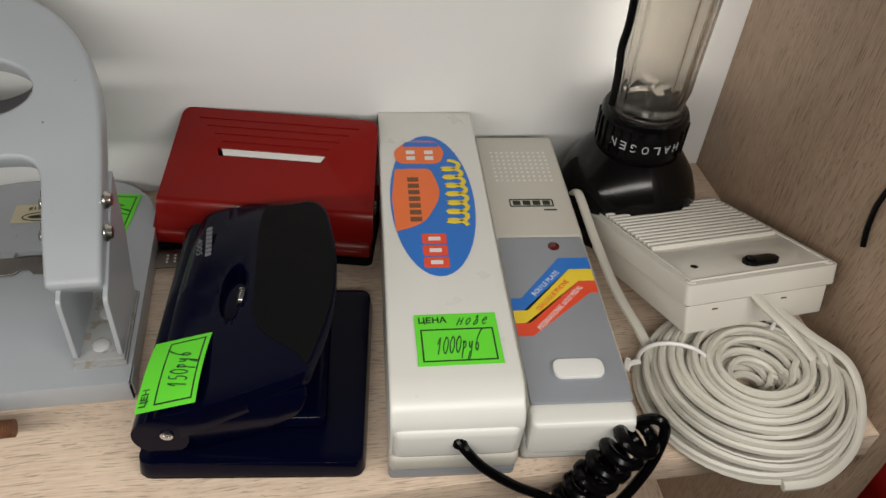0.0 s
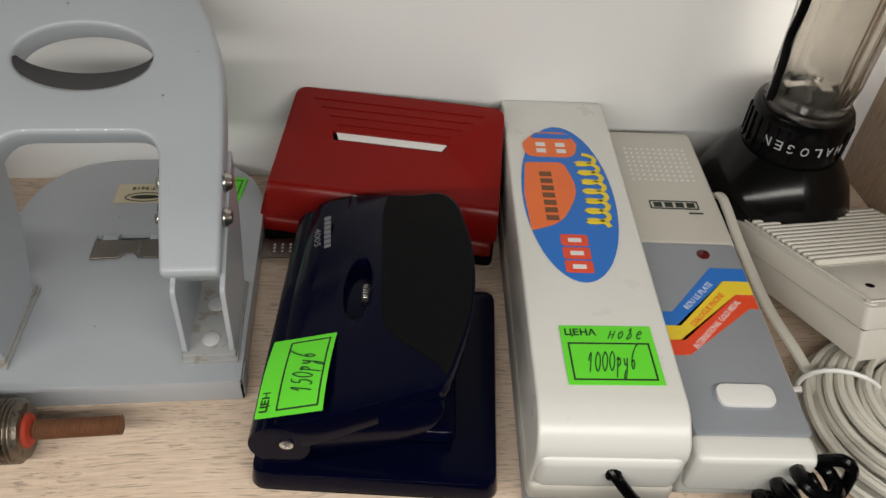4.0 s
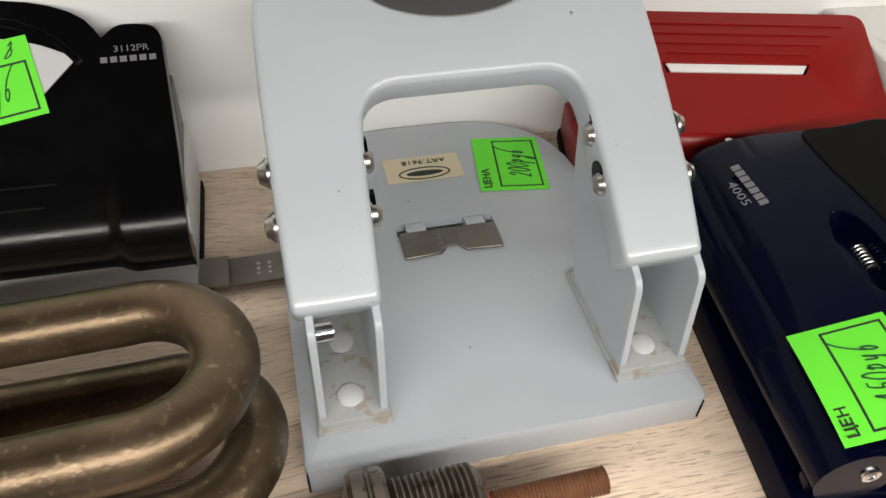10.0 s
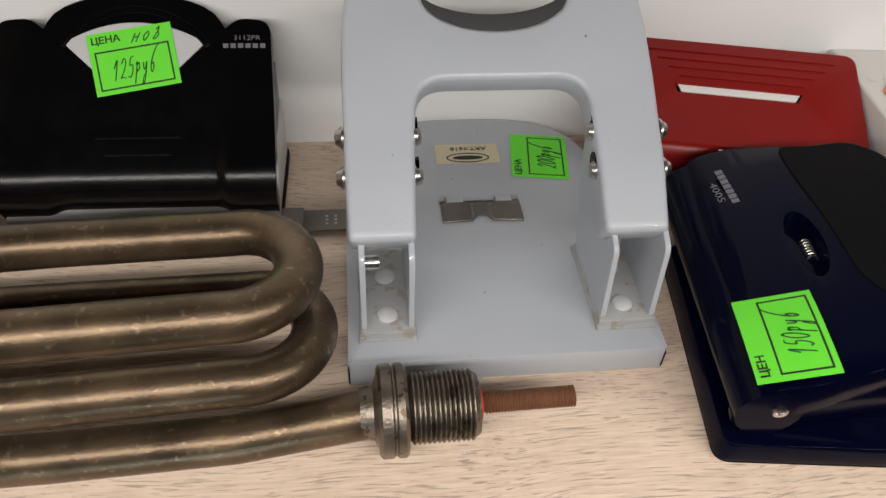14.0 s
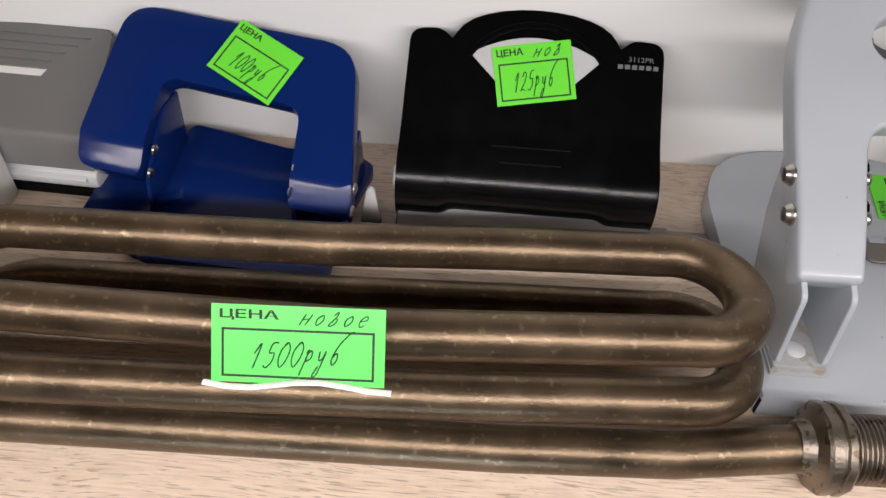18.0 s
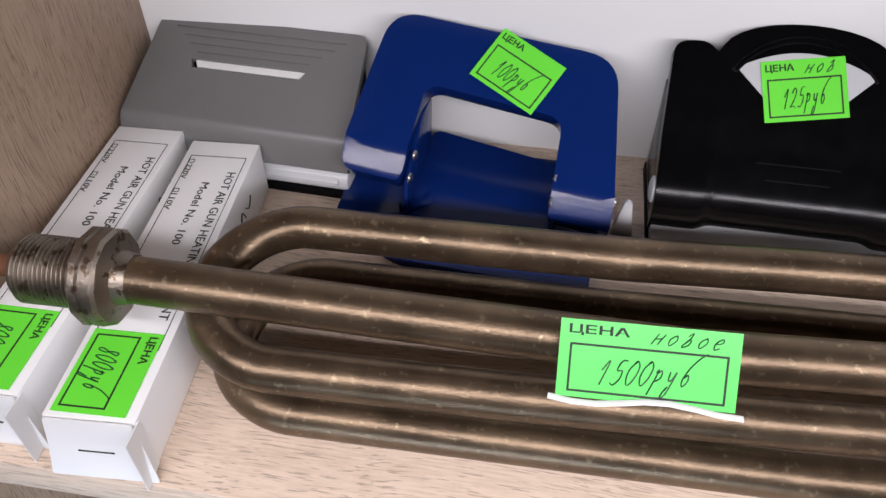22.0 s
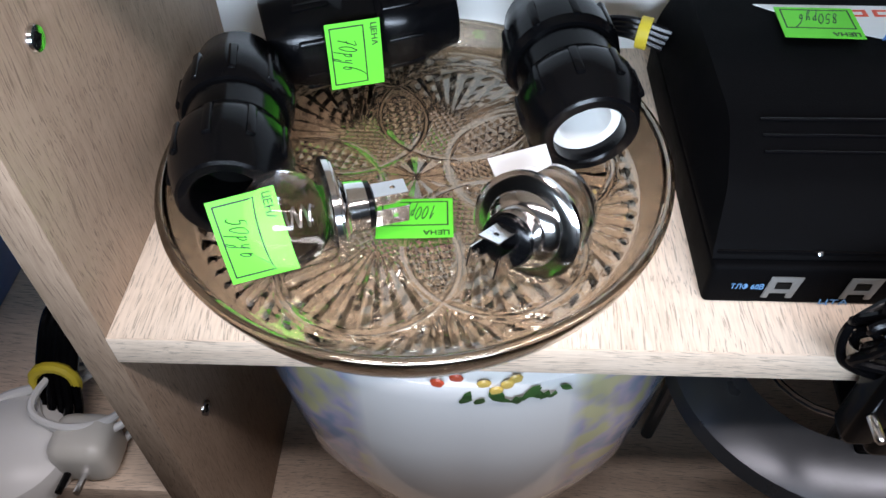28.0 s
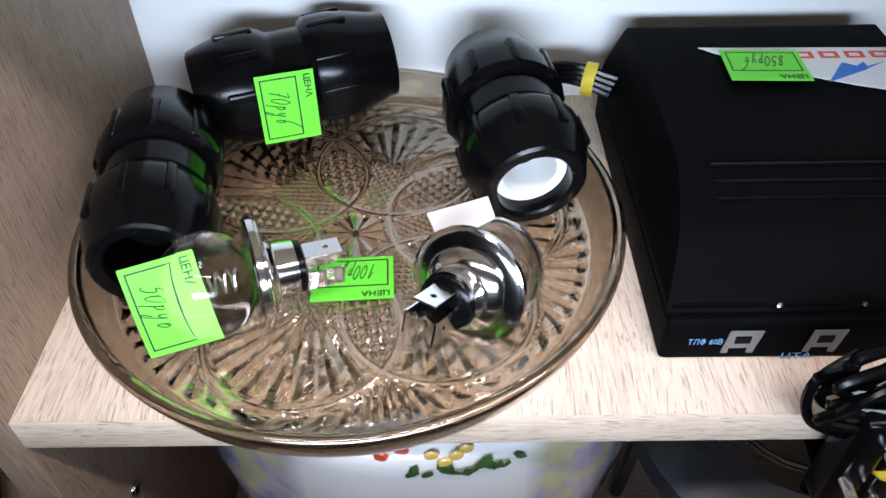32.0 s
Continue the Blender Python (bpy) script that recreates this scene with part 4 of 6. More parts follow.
def cable_coil():
    o = thing("cable_coil", "coil of ivory cable held by white ties", "cable", 0.2570, 0.2765, SHELF)
    random.seed(4)
    pts = []
    k = 0
    layers = []
    for j, (z, inner, outer) in enumerate(((0.0026, 0.007, 0.050), (0.0066, 0.008, 0.049), (0.0106, 0.009, 0.0475), (0.0146, 0.010, 0.0450), (0.0184, 0.012, 0.0415), (0.0216, 0.015, 0.0370))):
        count = int((outer - inner) / 0.0037) + 1
        ring = [(outer - i * 0.0037, z + random.uniform(-0.0005, 0.0007)) for i in range(count)]
        layers += ring if j % 2 == 0 else ring[::-1]
    for li, (r, z) in enumerate(layers):
        ex, ey, tilt = random.uniform(-0.0018, 0.0018), random.uniform(-0.0018, 0.0018), random.uniform(0, 6.28)
        r2, z2 = layers[min(li + 1, len(layers) - 1)]
        for j in range(44):
            t = j / 44
            a = 2 * math.pi * t
            s = max(0.0, (t - 0.8) / 0.2)
            rr, zz = r + (r2 - r) * s, z + (z2 - z) * s
            pts.append((rr * math.cos(a) * 1.04 + ex, rr * math.sin(a) * 0.96 + ey, max(0.0026, zz + 0.0014 * math.sin(a + tilt))))
    part("cable", b_tube(pts, 0.0022, 7, flat=0.8), CABLE, o)
    for a in (2.75, 0.85):
        c, s = math.cos(a), math.sin(a)
        ring = [((0.036 + 0.017 * math.cos(t)) * c, (0.036 + 0.017 * math.cos(t)) * s, 0.0125 + 0.0135 * math.sin(t)) for t in [k * 0.3142 for k in range(20)]]
        part("cable_tie", b_tube([(x, y, max(0.0012, z)) for x, y, z in ring], 0.0011, 6, True), WHITE_PLASTIC, o, "thin white wire tie")
    part("tie_end", b_tube(smooth_path([(-0.050, 0.016, 0.013), (-0.055, 0.016, 0.012), (-0.058, 0.013, 0.011), (-0.055, 0.019, 0.012)], 5), 0.0014, 6), WHITE_PLASTIC, o)
    part("loose_end", b_tube(smooth_path([(0.012, 0.040, 0.040), (0.020, 0.028, 0.032), (0.032, 0.012, 0.027), (0.046, -0.004, 0.022), (0.0465, -0.022, 0.012), (0.036, -0.038, 0.004), (0.014, -0.050, 0.0028), (-0.006, -0.051, 0.003)], 8), 0.0026, 8, flat=0.7), CABLE, o)
    return o


def speaker_box():
    o = thing("speaker_box", "ivory plastic box with a ribbed lid and black switch", "speaker box", 0.2232, 0.3004, 1.0550, 6.6, -19.1, 2.0)
    X, Y, Z = 0.0844, 0.1011, 0.0265
    part("case", b_plate(rounded([(0.002, 0.002), (X - 0.002, 0.002), (X - 0.002, Y - 0.002), (0.002, Y - 0.002)], 0.002), [], Z - 0.010, 0.001, fmap=lambda u, v, w: (u + (0.0015 if u < X / 2 else -0.0015) * (-w / Z), v, w - 0.010)), CREAM, o)
    lid = part("lid", b_plate(rounded([(0, 0), (X, 0), (X, Y), (0, Y)], 0.003), [], 0.0105, 0.0018, 3), CREAM, o)
    part("rim_line", b_plate([(0.0035, 0.0035), (X - 0.0035, 0.0035), (X - 0.0035, Y - 0.0035), (0.0035, Y - 0.0035)], [[(0.0042, 0.0042), (X - 0.0042, 0.0042), (X - 0.0042, Y - 0.0042), (0.0042, Y - 0.0042)]], 0.001, 0, fmap=lambda u, v, w: (u, v, w + 0.0012)), CREAM, lid)
    part("seam", b_box(0.001, X - 0.001, 0.001, Y - 0.001, -0.0112, -0.0103), DARK, o)
    part("panel", b_box(0.004, X - 0.004, 0.004, Y * 0.36, -0.0002, 0.0006, 0.0002), CREAM, lid)
    for i in range(14):
        y = Y * 0.40 + i * Y * 0.56 / 14
        part("rib", b_box(0.005, X - 0.005, y, y + 0.0021, -0.0006, 0.0024, 0.0006), CREAM, lid)
    part("hole", b_lathe([(0.0019, 0), (0.0019, 0.0002), (0, 0.0002)], 16, pose(0.014, 0.017, 0.0006)), DARK, lid)
    sw = part("switch_plate", b_plate(rounded([(0.039, 0.011), (0.042, 0.0085), (0.055, 0.0085), (0.058, 0.011), (0.058, 0.015), (0.055, 0.0165), (0.042, 0.0165), (0.039, 0.015)], 0.001), [], 0.0022, 0.0006, fmap=lambda u, v, w: (u, v, w + 0.0026)), BLACK, lid, "black slide switch")
    part("slider", b_box(0.0405, 0.0445, 0.010, 0.015, 0.0026, 0.0042, 0.0008), BLACK, sw)
    for x, y in ((0.004, 0.004), (X - 0.004, 0.004)):
        part("screw_boss", b_lathe([(0.0026, 0), (0.0022, 0.0006), (0.001, 0.0003), (0, 0.0003)], 14, pose(x, y, 0)), CREAM, lid)
    for x in (0.016, 0.055):
        part("clip_mark", b_box(x, x + 0.003, 0.0016, 0.0024, -0.0155, -0.0148), RUST, o)
    part("outlet_cable", b_tube(smooth_path([(0.038, 0.002, -0.010), (0.040, -0.006, -0.014), (0.044, -0.018, -0.020), (0.050, -0.030, -0.030)], 6), 0.0026, 8, flat=0.7), CABLE, o)
    return o


def blender():
    o = thing("blender", "black blender base with a ribbed clear jar", "blender", 0.2425, 0.4200, SHELF)
    part("base", b_lathe([(0.0425, 0), (0.043, 0.004), (0.0425, 0.012), (0.041, 0.024), (0.036, 0.036), (0.029, 0.046), (0.0245, 0.051), (0, 0.051)], 40), mat("gloss_black_plastic", (0.004, 0.004, 0.004), 0.14, scale=40, vary=0.1, bump=0.01, spec=0.2), o)
    col = part("collar", b_lathe([(0.0238, 0.0505), (0.0245, 0.052), (0.0245, 0.073), (0.0235, 0.0755), (0.021, 0.076), (0, 0.076)], 40), BLACK, o)
    for i in range(28):
        a = i * 2 * math.pi / 28
        if math.sin(a) < 0.5 and not -1.9 < a - 2 * math.pi * (a > math.pi) < -0.9:
            part("grip_rib", moved(b_box(-0.0009, 0.0009, -0.0008, 0.0008, 0.054, 0.071, 0.0005), pose(0.0247 * math.cos(a), 0.0247 * math.sin(a), 0, 0, 0, math.degrees(a) + 90)), BLACK, col)
    for i, ch in enumerate("HALOGEN"):
        a = radians(-62 - i * 14.5)
        lettering(ch, 0.0038, 0.0050, GREY_PRINT, col, pose(0.0247 * math.cos(a), 0.0247 * math.sin(a), 0.0625, 90, 180, math.degrees(a) + 90))
    n, bm = 72, bmesh.new()
    rows = []
    for r, z in ((0.0196, 0.077), (0.0196, 0.084), (0.0203, 0.090), (0.0213, 0.14), (0.0222, 0.20), (0.0228, 0.25), (0.0205, 0.25), (0.0198, 0.20), (0.0188, 0.14), (0.0178, 0.09), (0.0165, 0.083)):
        fl = 0.0007 if 0.088 < z < 0.22 else 0
        rows.append([bm.verts.new(((r + fl * math.cos(12 * 2 * math.pi * j / n)) * math.cos(2 * math.pi * j / n), (r + fl * math.cos(12 * 2 * math.pi * j / n)) * math.sin(2 * math.pi * j / n), z)) for j in range(n)])
    for a, b in zip(rows, rows[1:]):
        for j in range(n):
            bm.faces.new((a[j], a[(j + 1) % n], b[(j + 1) % n], b[j]))
    jar = part("jar", bm, JAR, o, "ribbed clear glass jar")
    jar.visible_shadow = False
    part("gasket", b_lathe([(0.0208, 0.0755), (0.0212, 0.0765), (0.0212, 0.0785), (0.0196, 0.0795), (0.0196, 0.0755)], 36), CLEAR, o)
    lid = part("side_clip", b_tube(smooth_path([(-0.024, -0.006, 0.082), (-0.0245, -0.006, 0.10), (-0.026, -0.006, 0.115), (-0.025, -0.006, 0.13), (-0.026, -0.006, 0.16), (-0.025, -0.006, 0.20)], 5), 0.0022, 8), BLACK, o)
    part("blade", joined(b_box(-0.014, 0.014, -0.0025, 0.0025, 0.086, 0.0872, 0.0004), b_box(-0.0025, 0.0025, -0.012, 0.012, 0.089, 0.0902, 0.0004), b_tube([(0, 0, 0.0755), (0, 0, 0.092)], 0.003, 10)), CHROME, o)
    return o


cords()
cable_coil()
speaker_box()
blender()
wc = thing("black_wire", "thin black wire hanging down the side panel", "wire", RIGHT - 0.002, 0.310, 1.067)
wpart("wire", b_tube(smooth_path([(RIGHT - 0.0025, 0.3075, 1.0655), (RIGHT - 0.0018, 0.3112, 1.0744), (RIGHT - 0.0016, 0.313, 1.0876), (RIGHT - 0.0015, 0.3096, 1.1054), (RIGHT - 0.0015, 0.30, 1.134), (RIGHT - 0.0015, 0.282, 1.194)], 6), 0.0014, 8), BLACK, wc)

# ---- tubular heating element ----


def heater():
    o = thing("heating_element", "tarnished brown tubular heating element with threaded ends", "heating element", -0.31, 0.28, SHELF)

    def arc(cx, cy, r, a0, a1, z0, z1, n=26):
        return [(cx + r * math.cos(radians(a0 + (a1 - a0) * i / n)), cy + r * math.sin(radians(a0 + (a1 - a0) * i / n)), z0 + (z1 - z0) * i / n) for i in range(n + 1)]

    pts = [(-0.495, 0.2920, 1.0562), (-0.40, 0.2905, 1.0562), (-0.30, 0.2893, 1.0562)]
    pts += arc(-0.1925, 0.3205, 0.0250, -88, 92, 1.0565, 1.0460)
    pts += [(-0.25, 0.3440, 1.0455), (-0.32, 0.3400, 1.0452)]
    pts += arc(-0.441, 0.3095, 0.0290, 90, 270, 1.0450, 1.0300)
    pts += [(-0.36, 0.2825, 1.0300), (-0.27, 0.2855, 1.0305)]
    pts += arc(-0.1895, 0.3155, 0.0256, -88, 92, 1.0310, 1.0185)
    pts += [(-0.25, 0.3400, 1.0183), (-0.32, 0.3380, 1.0180)]
    pts += arc(-0.434, 0.3077, 0.0300, 90, 270, 1.0175, 1.0088)
    pts += [(-0.36, 0.2785, 1.0088), (-0.25, 0.2795, 1.0095), (-0.19, 0.2805, 1.0120), (-0.142, 0.2848, 1.0160)]
    tube = wpart("tube", b_tube(pts, 0.0084, 20), BRASS, o)
    for c0, d, nm in (((-0.1427, 0.2850, 1.0163), (1, 0.020, 0.0), "right"), ((-0.4930, 0.2920, 1.0562), (-1, -0.02, 0.0), "left")):
        m = axis_pose(c0, Vector(c0) + Vector(d))
        big = 1.05 if nm == "right" else 1.13
        nut = joined(b_lathe([(r * (big if r > 0.0126 else 1.0), z) for r, z in [(0.0088, -0.006), (0.0098, -0.0015), (0.0125, -0.0004), (0.0143, 0.000), (0.0154, 0.0012), (0.0154, 0.0046), (0.0146, 0.0052), (0.0146, 0.0058), (0.0155, 0.0064), (0.0155, 0.0088), (0.0146, 0.0099), (0.0110, 0.0102)]], 12, m))
        fit = wpart("collar_nut", nut, STEEL_DULL, o, "faceted steel collar nut")
        prof = [(0.0100, 0.0100)]
        for i in range(13):
            z = 0.0112 + i * 0.00168
            prof += [(0.0114, z), (0.0124, z + 0.0006), (0.0124, z + 0.0010), (0.0114, z + 0.00168)]
        prof += [(0.0106, 0.0345), (0.0, 0.0345)]
        wpart("thread", b_lathe(prof, 32, m), STEEL_DULL, fit, "worn steel pipe thread")
        wpart("sealant", b_lathe([(0.0070, 0.0343), (0.0060, 0.0357), (0.0042, 0.0362), (0, 0.0362)], 20, m), SEAL, fit)
        rod = [(0.0028, 0.035)]
        for i in range(30):
            z = 0.0365 + i * 0.001
            rod += [(0.0034, z), (0.0040, z + 0.0005)]
        end = 0.069 if nm == "right" else 0.066
        rod = [(r, 0.0355 + (z - 0.035) * (end - 0.0355) / 0.031) for r, z in rod] + [(0.0026, end), (0, end)]
        wpart("terminal_rod", b_lathe(rod, 12, m), RUST, fit, "rusty threaded terminal rod")
    for (p0, p1, w) in (((-0.342, 0.2760, 1.0702), (-0.284, 0.2765, 1.0722), 0.0245),):
        x = (Vector(p1) - Vector(p0)).normalized()
        y = Vector((0, 0.62, 0.78))
        y = (y - x * y.dot(x)).normalized()
        z = x.cross(y)
        c = (Vector((-0.341, 0.2855, 1.0705)) + Vector((-0.284, 0.268, 1.0555))) / 2
        m = Matrix(((x.x, y.x, z.x, c.x - 0.003), (x.y, y.y, z.y, c.y - 0.0015), (x.z, y.z, z.z, c.z + 0.0030), (0, 0, 0, 1)))
        st = price_sticker(o, o.matrix_basis.inverted() @ m, 0.0525, 0.0238, "1500pyb", "novoe", MINT)
        wpart("curled_edge", b_tube([m @ Vector((-0.0285 + 0.0570 * i / 8, -0.0120 - 0.0012 * math.sin(i), 0.0012)) for i in range(9)], 0.0011, 8, flat=0.5), CARD, st, "white torn edge of the label")
    return o


STEEL_DULL = mat("dull_steel", (0.29, 0.25, 0.205), 0.42, 1.0, scale=70, vary=0.35, bump=0.25, stain=0.3, chips=(0.13, 0.095, 0.065), speck=0.58, grit=260)
heater()

# ---- blue punch ----


def blue_punch():
    o = thing("hole_punch", "glossy royal blue steel hole punch with a ring handle", "hole punch", -0.380, 0.3880, SHELF, -6.0)
    inv = o.matrix_basis.inverted()

    def loc(x, y):
        p = inv @ Vector((x, y, 1.0))
        return (p.x, p.y)

    base = [loc(-0.447, 0.391), loc(-0.413, 0.3652), loc(-0.3265, 0.3580), loc(-0.3235, 0.400), loc(-0.315, 0.438), loc(-0.325, 0.447), loc(-0.436, 0.452), loc(-0.446, 0.440)]
    part("base", b_plate(rounded(base, [0.004, 0.012, 0.003, 0.01, 0.004, 0.004, 0.006, 0.006]), [], 0.0055, 0.0012, 3, fmap=lambda u, v, w: (u, v, w + 0.0055)), BLUE, o)
    a = radians(34)

    def lean(u, v, w):
        bend = max(0.0, 0.014 - v)
        return (u, -0.0005 + v * math.cos(a) - w * math.sin(a) + bend * 0.15, 0.0285 + v * math.sin(a) + w * math.cos(a) - bend * 0.35 - 0.09 * u)

    out = rounded([(-0.0640, 0.0), (-0.0640, 0.012), (-0.0560, 0.078), (0.0510, 0.078), (0.0605, 0.012), (0.0605, 0.0), (0.0330, 0.0), (0.0315, 0.044), (-0.0325, 0.046), (-0.0350, 0.004), (-0.037, 0.0)],
                  [0.006, 0.006, 0.015, 0.015, 0.004, 0.002, 0.002, 0.008, 0.008, 0.002, 0.004], 7)
    h = part("handle", b_plate(out, [], 0.010, 0.0024, 4, [("v", c) for c in (0.003, 0.006, 0.010, 0.014)], lean), BLUE, o)
    part("bed", b_plate(rounded([(-0.034, -0.004), (0.036, -0.004), (0.036, 0.050), (-0.034, 0.058)], [0.002, 0.002, 0.004, 0.006]), [], 0.002, 0.0005, 2, fmap=lambda u, v, w: (u, v * 0.86 + 0.004, 0.0065 + 0.20 * max(0, v) + 0.0015 * math.sin(u * 160) * (v > 0.04) + w)), BLUE, o)
    for x in (-0.0335, 0.0350):
        br = part("bracket", b_prism(rounded([(0.000, 0.005), (0.044, 0.005), (0.046, 0.045), (0.030, 0.045), (0.004, 0.024)], 0.003), x - 0.001, x + 0.001, 0.0004), BLUE, o)
        s = 1 if x < 0 else -1
        for y, z in ((0.012, 0.026), (0.020, 0.033)):
            part("rivet", b_lathe([(0.0026, 0), (0.0024, 0.0008), (0.0014, 0.0014), (0, 0.0015)], 14, axis_pose((x + s * 0.0012, y - 0.006, z), (x + s, y - 0.006, z))), STEEL, br)
        if x > 0:
            for y, z in ((0.012, 0.018), (0.018, 0.026)):
                part("rivet", b_lathe([(0.0026, 0), (0.0024, 0.0008), (0.0014, 0.0014), (0, 0.0015)], 14, axis_pose((0.0605, y - 0.004, z), (1, y - 0.004, z))), STEEL, br)
    part("side_wall", b_prism(rounded([(0.004, 0.005), (0.050, 0.005), (0.046, 0.036), (0.012, 0.020)], 0.003), 0.0535, 0.0560, 0.0006), BLUE, o)
    part("bracket_foot", b_tube([(-0.036, 0.004, 0.0065), (-0.026, 0.012, 0.0065), (-0.026, 0.030, 0.0065)], 0.004, 10), BLUE, o)
    p = lean(0.0072, 0.0610, 0.0008)
    price_sticker(o, Matrix.Translation(p) @ pose(0, 0, 0, math.degrees(a), 5, 0) @ pose(0, 0, 0, 0, 0, -22), 0.0345, 0.0275, "100pyb")
    return o


blue_punch()

# ---- black punch with a fan-shaped window ----


def black_punch():
    o = thing("hole_punch", "black plastic hole punch with a grey fan-shaped panel", "hole punch", -0.2413, 0.3985, SHELF, -1.0)
    part("dark_base_layer", b_plate(rounded([(-0.059, -0.004), (0.060, -0.004), (0.060, 0.058), (-0.059, 0.058)], 0.004), [], 0.004, 0.0008, fmap=lambda u, v, w: (u, v, w + 0.004)), DARK, o)
    part("base", b_prism(rounded([(-0.0042, 0.004), (0.056, 0.004), (0.056, 0.034), (0.030, 0.030), (0.006, 0.0135), (-0.0042, 0.0065)], 0.001), -0.058, 0.059, 0.0010), LIGHT_GREY, o, "pale grey base body")
    a = radians(43)

    def lean(u, v, w):
        return (u, -0.002 + v * math.cos(a) - w * math.sin(a), 0.0165 + v * math.sin(a) + w * math.cos(a))

    arc = [(0.0375 * math.cos(t), 0.0775 + 0.0165 * math.sin(t) ** 0.9) for t in [math.pi * k / 14 for k in range(1, 14)]]
    out = rounded([(-0.0595, 0.02), (-0.0590, -0.0125), (-0.036, -0.0115), (0.036, -0.0115), (0.0590, -0.0125), (0.0595, 0.02)], [0, 0.011, 0.002, 0.002, 0.011, 0], 6)[1:-1] + rounded([(0.0595, 0.02), (0.0580, 0.082), (0.044, 0.083), (0.0385, 0.0785)], [0, 0.006, 0.004, 0.0], 5) + arc + rounded([(-0.0385, 0.0785), (-0.044, 0.083), (-0.0580, 0.082), (-0.0595, 0.02)], [0, 0.004, 0.006, 0], 5)
    foot, cy, cz, rb = 0.0160, 0.01955, 0.01684, 0.0165

    def lever_map(u, v, w):
        """A flat slope that rolls over into a barrel along its lower edge, fuller at both ends."""
        e = min(1.0, max(0.0, (abs(u) - 0.0320) / 0.008))
        e = e * e * (3 - 2 * e)
        full = 0.0026 * e * min(1.0, max(0.0, (0.040 - v) / 0.024))
        bulge = 0.0010 * math.sin(math.pi * min(1.0, max(0.0, (0.034 - v) / 0.040)))
        if v >= foot:
            return lean(u, v, w + 0.002 + full + bulge)
        r = rb + w + full + bulge
        th = (foot - v) / rb * 1.15
        n_y, n_z, d_y, d_z = -math.sin(a), math.cos(a), math.cos(a), math.sin(a)
        return (u, cy + r * (n_y * math.cos(th) - d_y * math.sin(th)), cz + r * (n_z * math.cos(th) - d_z * math.sin(th)))

    bends = [("v", -0.011 + 0.0022 * i) for i in range(24)] + [("u", x * 0.001) for x in (-40, -38.5, -37, -35.5, -34, -32, -29, 29, 32, 34, 35.5, 37, 38.5, 40)]
    lv = part("lever", b_plate(out, [], 0.007, 0.0025, 3, bends, lever_map), BLACK_GLOSS, o)
    for s in (-1, 1):
        part("cheek", b_prism(rounded([(0.012, 0.006), (0.052, 0.006), (0.056, 0.056), (0.040, 0.050), (0.012, 0.022)], 0.004), s * 0.0570 - 0.0012, s * 0.0570 + 0.0012, 0.0006), BLACK, lv)
    fan_top = [(0.0300 * k / 8, 0.0810 - 0.0090 * (k / 8) ** 2) for k in range(-8, 9)]
    fan = rounded([(0.030, 0.0720), (0.0105, 0.0530), (-0.0105, 0.0530), (-0.030, 0.0720)], [0.0, 0.010, 0.010, 0.0], 6)[1:-1]
    part("fan_panel", b_plate(fan_top + fan, [], 0.0008, 0.0002, 1, (), lambda u, v, w: lean(u, v, w + 0.0026)), LIGHT_GREY, lv, "light grey fan-shaped panel")
    part("fan_rim", b_tube([lean(0.0370 * math.sin(t), 0.0500 + 0.0370 * math.cos(t), 0.0018) for t in [radians(-56 + 5.6 * k) for k in range(21)]], 0.0016, 8), BLACK, lv)
    for v, k in ((0.0300, 0.018), (0.0225, 0.014)):
        part("groove", b_box(-k, k, -0.0003, 0.0003, -0.0004, 0.0003), DARK, lv).matrix_basis = Matrix.Translation(lever_map(0.001, v, 0.0001)) @ pose(0, 0, 0, 43)
    for s in (-1, 1):
        part("pivot_cap", b_lathe([(0.0062, 0), (0.006, 0.0008), (0.004, 0.0016), (0, 0.0018)], 20, axis_pose((s * 0.0595, 0.010, 0.024), (s, 0.010, 0.024))), LIGHT_GREY, o)
    t = Matrix.Translation(lean(0.0470, 0.0720, 0.0022)) @ pose(0, 0, 0, 43)
    lettering("3112PR", 0.0115, 0.0022, DIM_PRINT, lv, t @ pose(0.001, 0.0022, 0))
    part("name_bar", moved(joined(*[b_box(-0.0095 + i * 0.0032, -0.0072 + i * 0.0032, -0.0024, -0.0004, 0, 0.0002) for i in range(6)]), t), DIM_PRINT, lv, smooth=False)
    price_sticker(lv, Matrix.Translation(lean(-0.0003, 0.0645, 0.0030)) @ pose(0, 0, 0, 43) @ pose(0, 0, 0, 0, 0, 10), 0.0360, 0.0275, "125pyb", "nov")
    part("paper_stop", b_plate(rounded([(-0.0755, 0.0), (-0.0655, 0.0), (-0.0685, 0.020), (-0.0705, 0.021), (-0.0720, 0.020)], 0.001), [], 0.002, 0.0004, fmap=lambda u, v, w: (u, 0.001 + w, 0.003 + v)), LIGHT_GREY, o, "grey plastic paper stop")
    part("paper_rail", b_box(-0.078, 0.064, -0.0085, -0.0045, 0.0, 0.004, 0.0008), BLACK, o)
    return o


black_punch()

# ---- two cartons ----


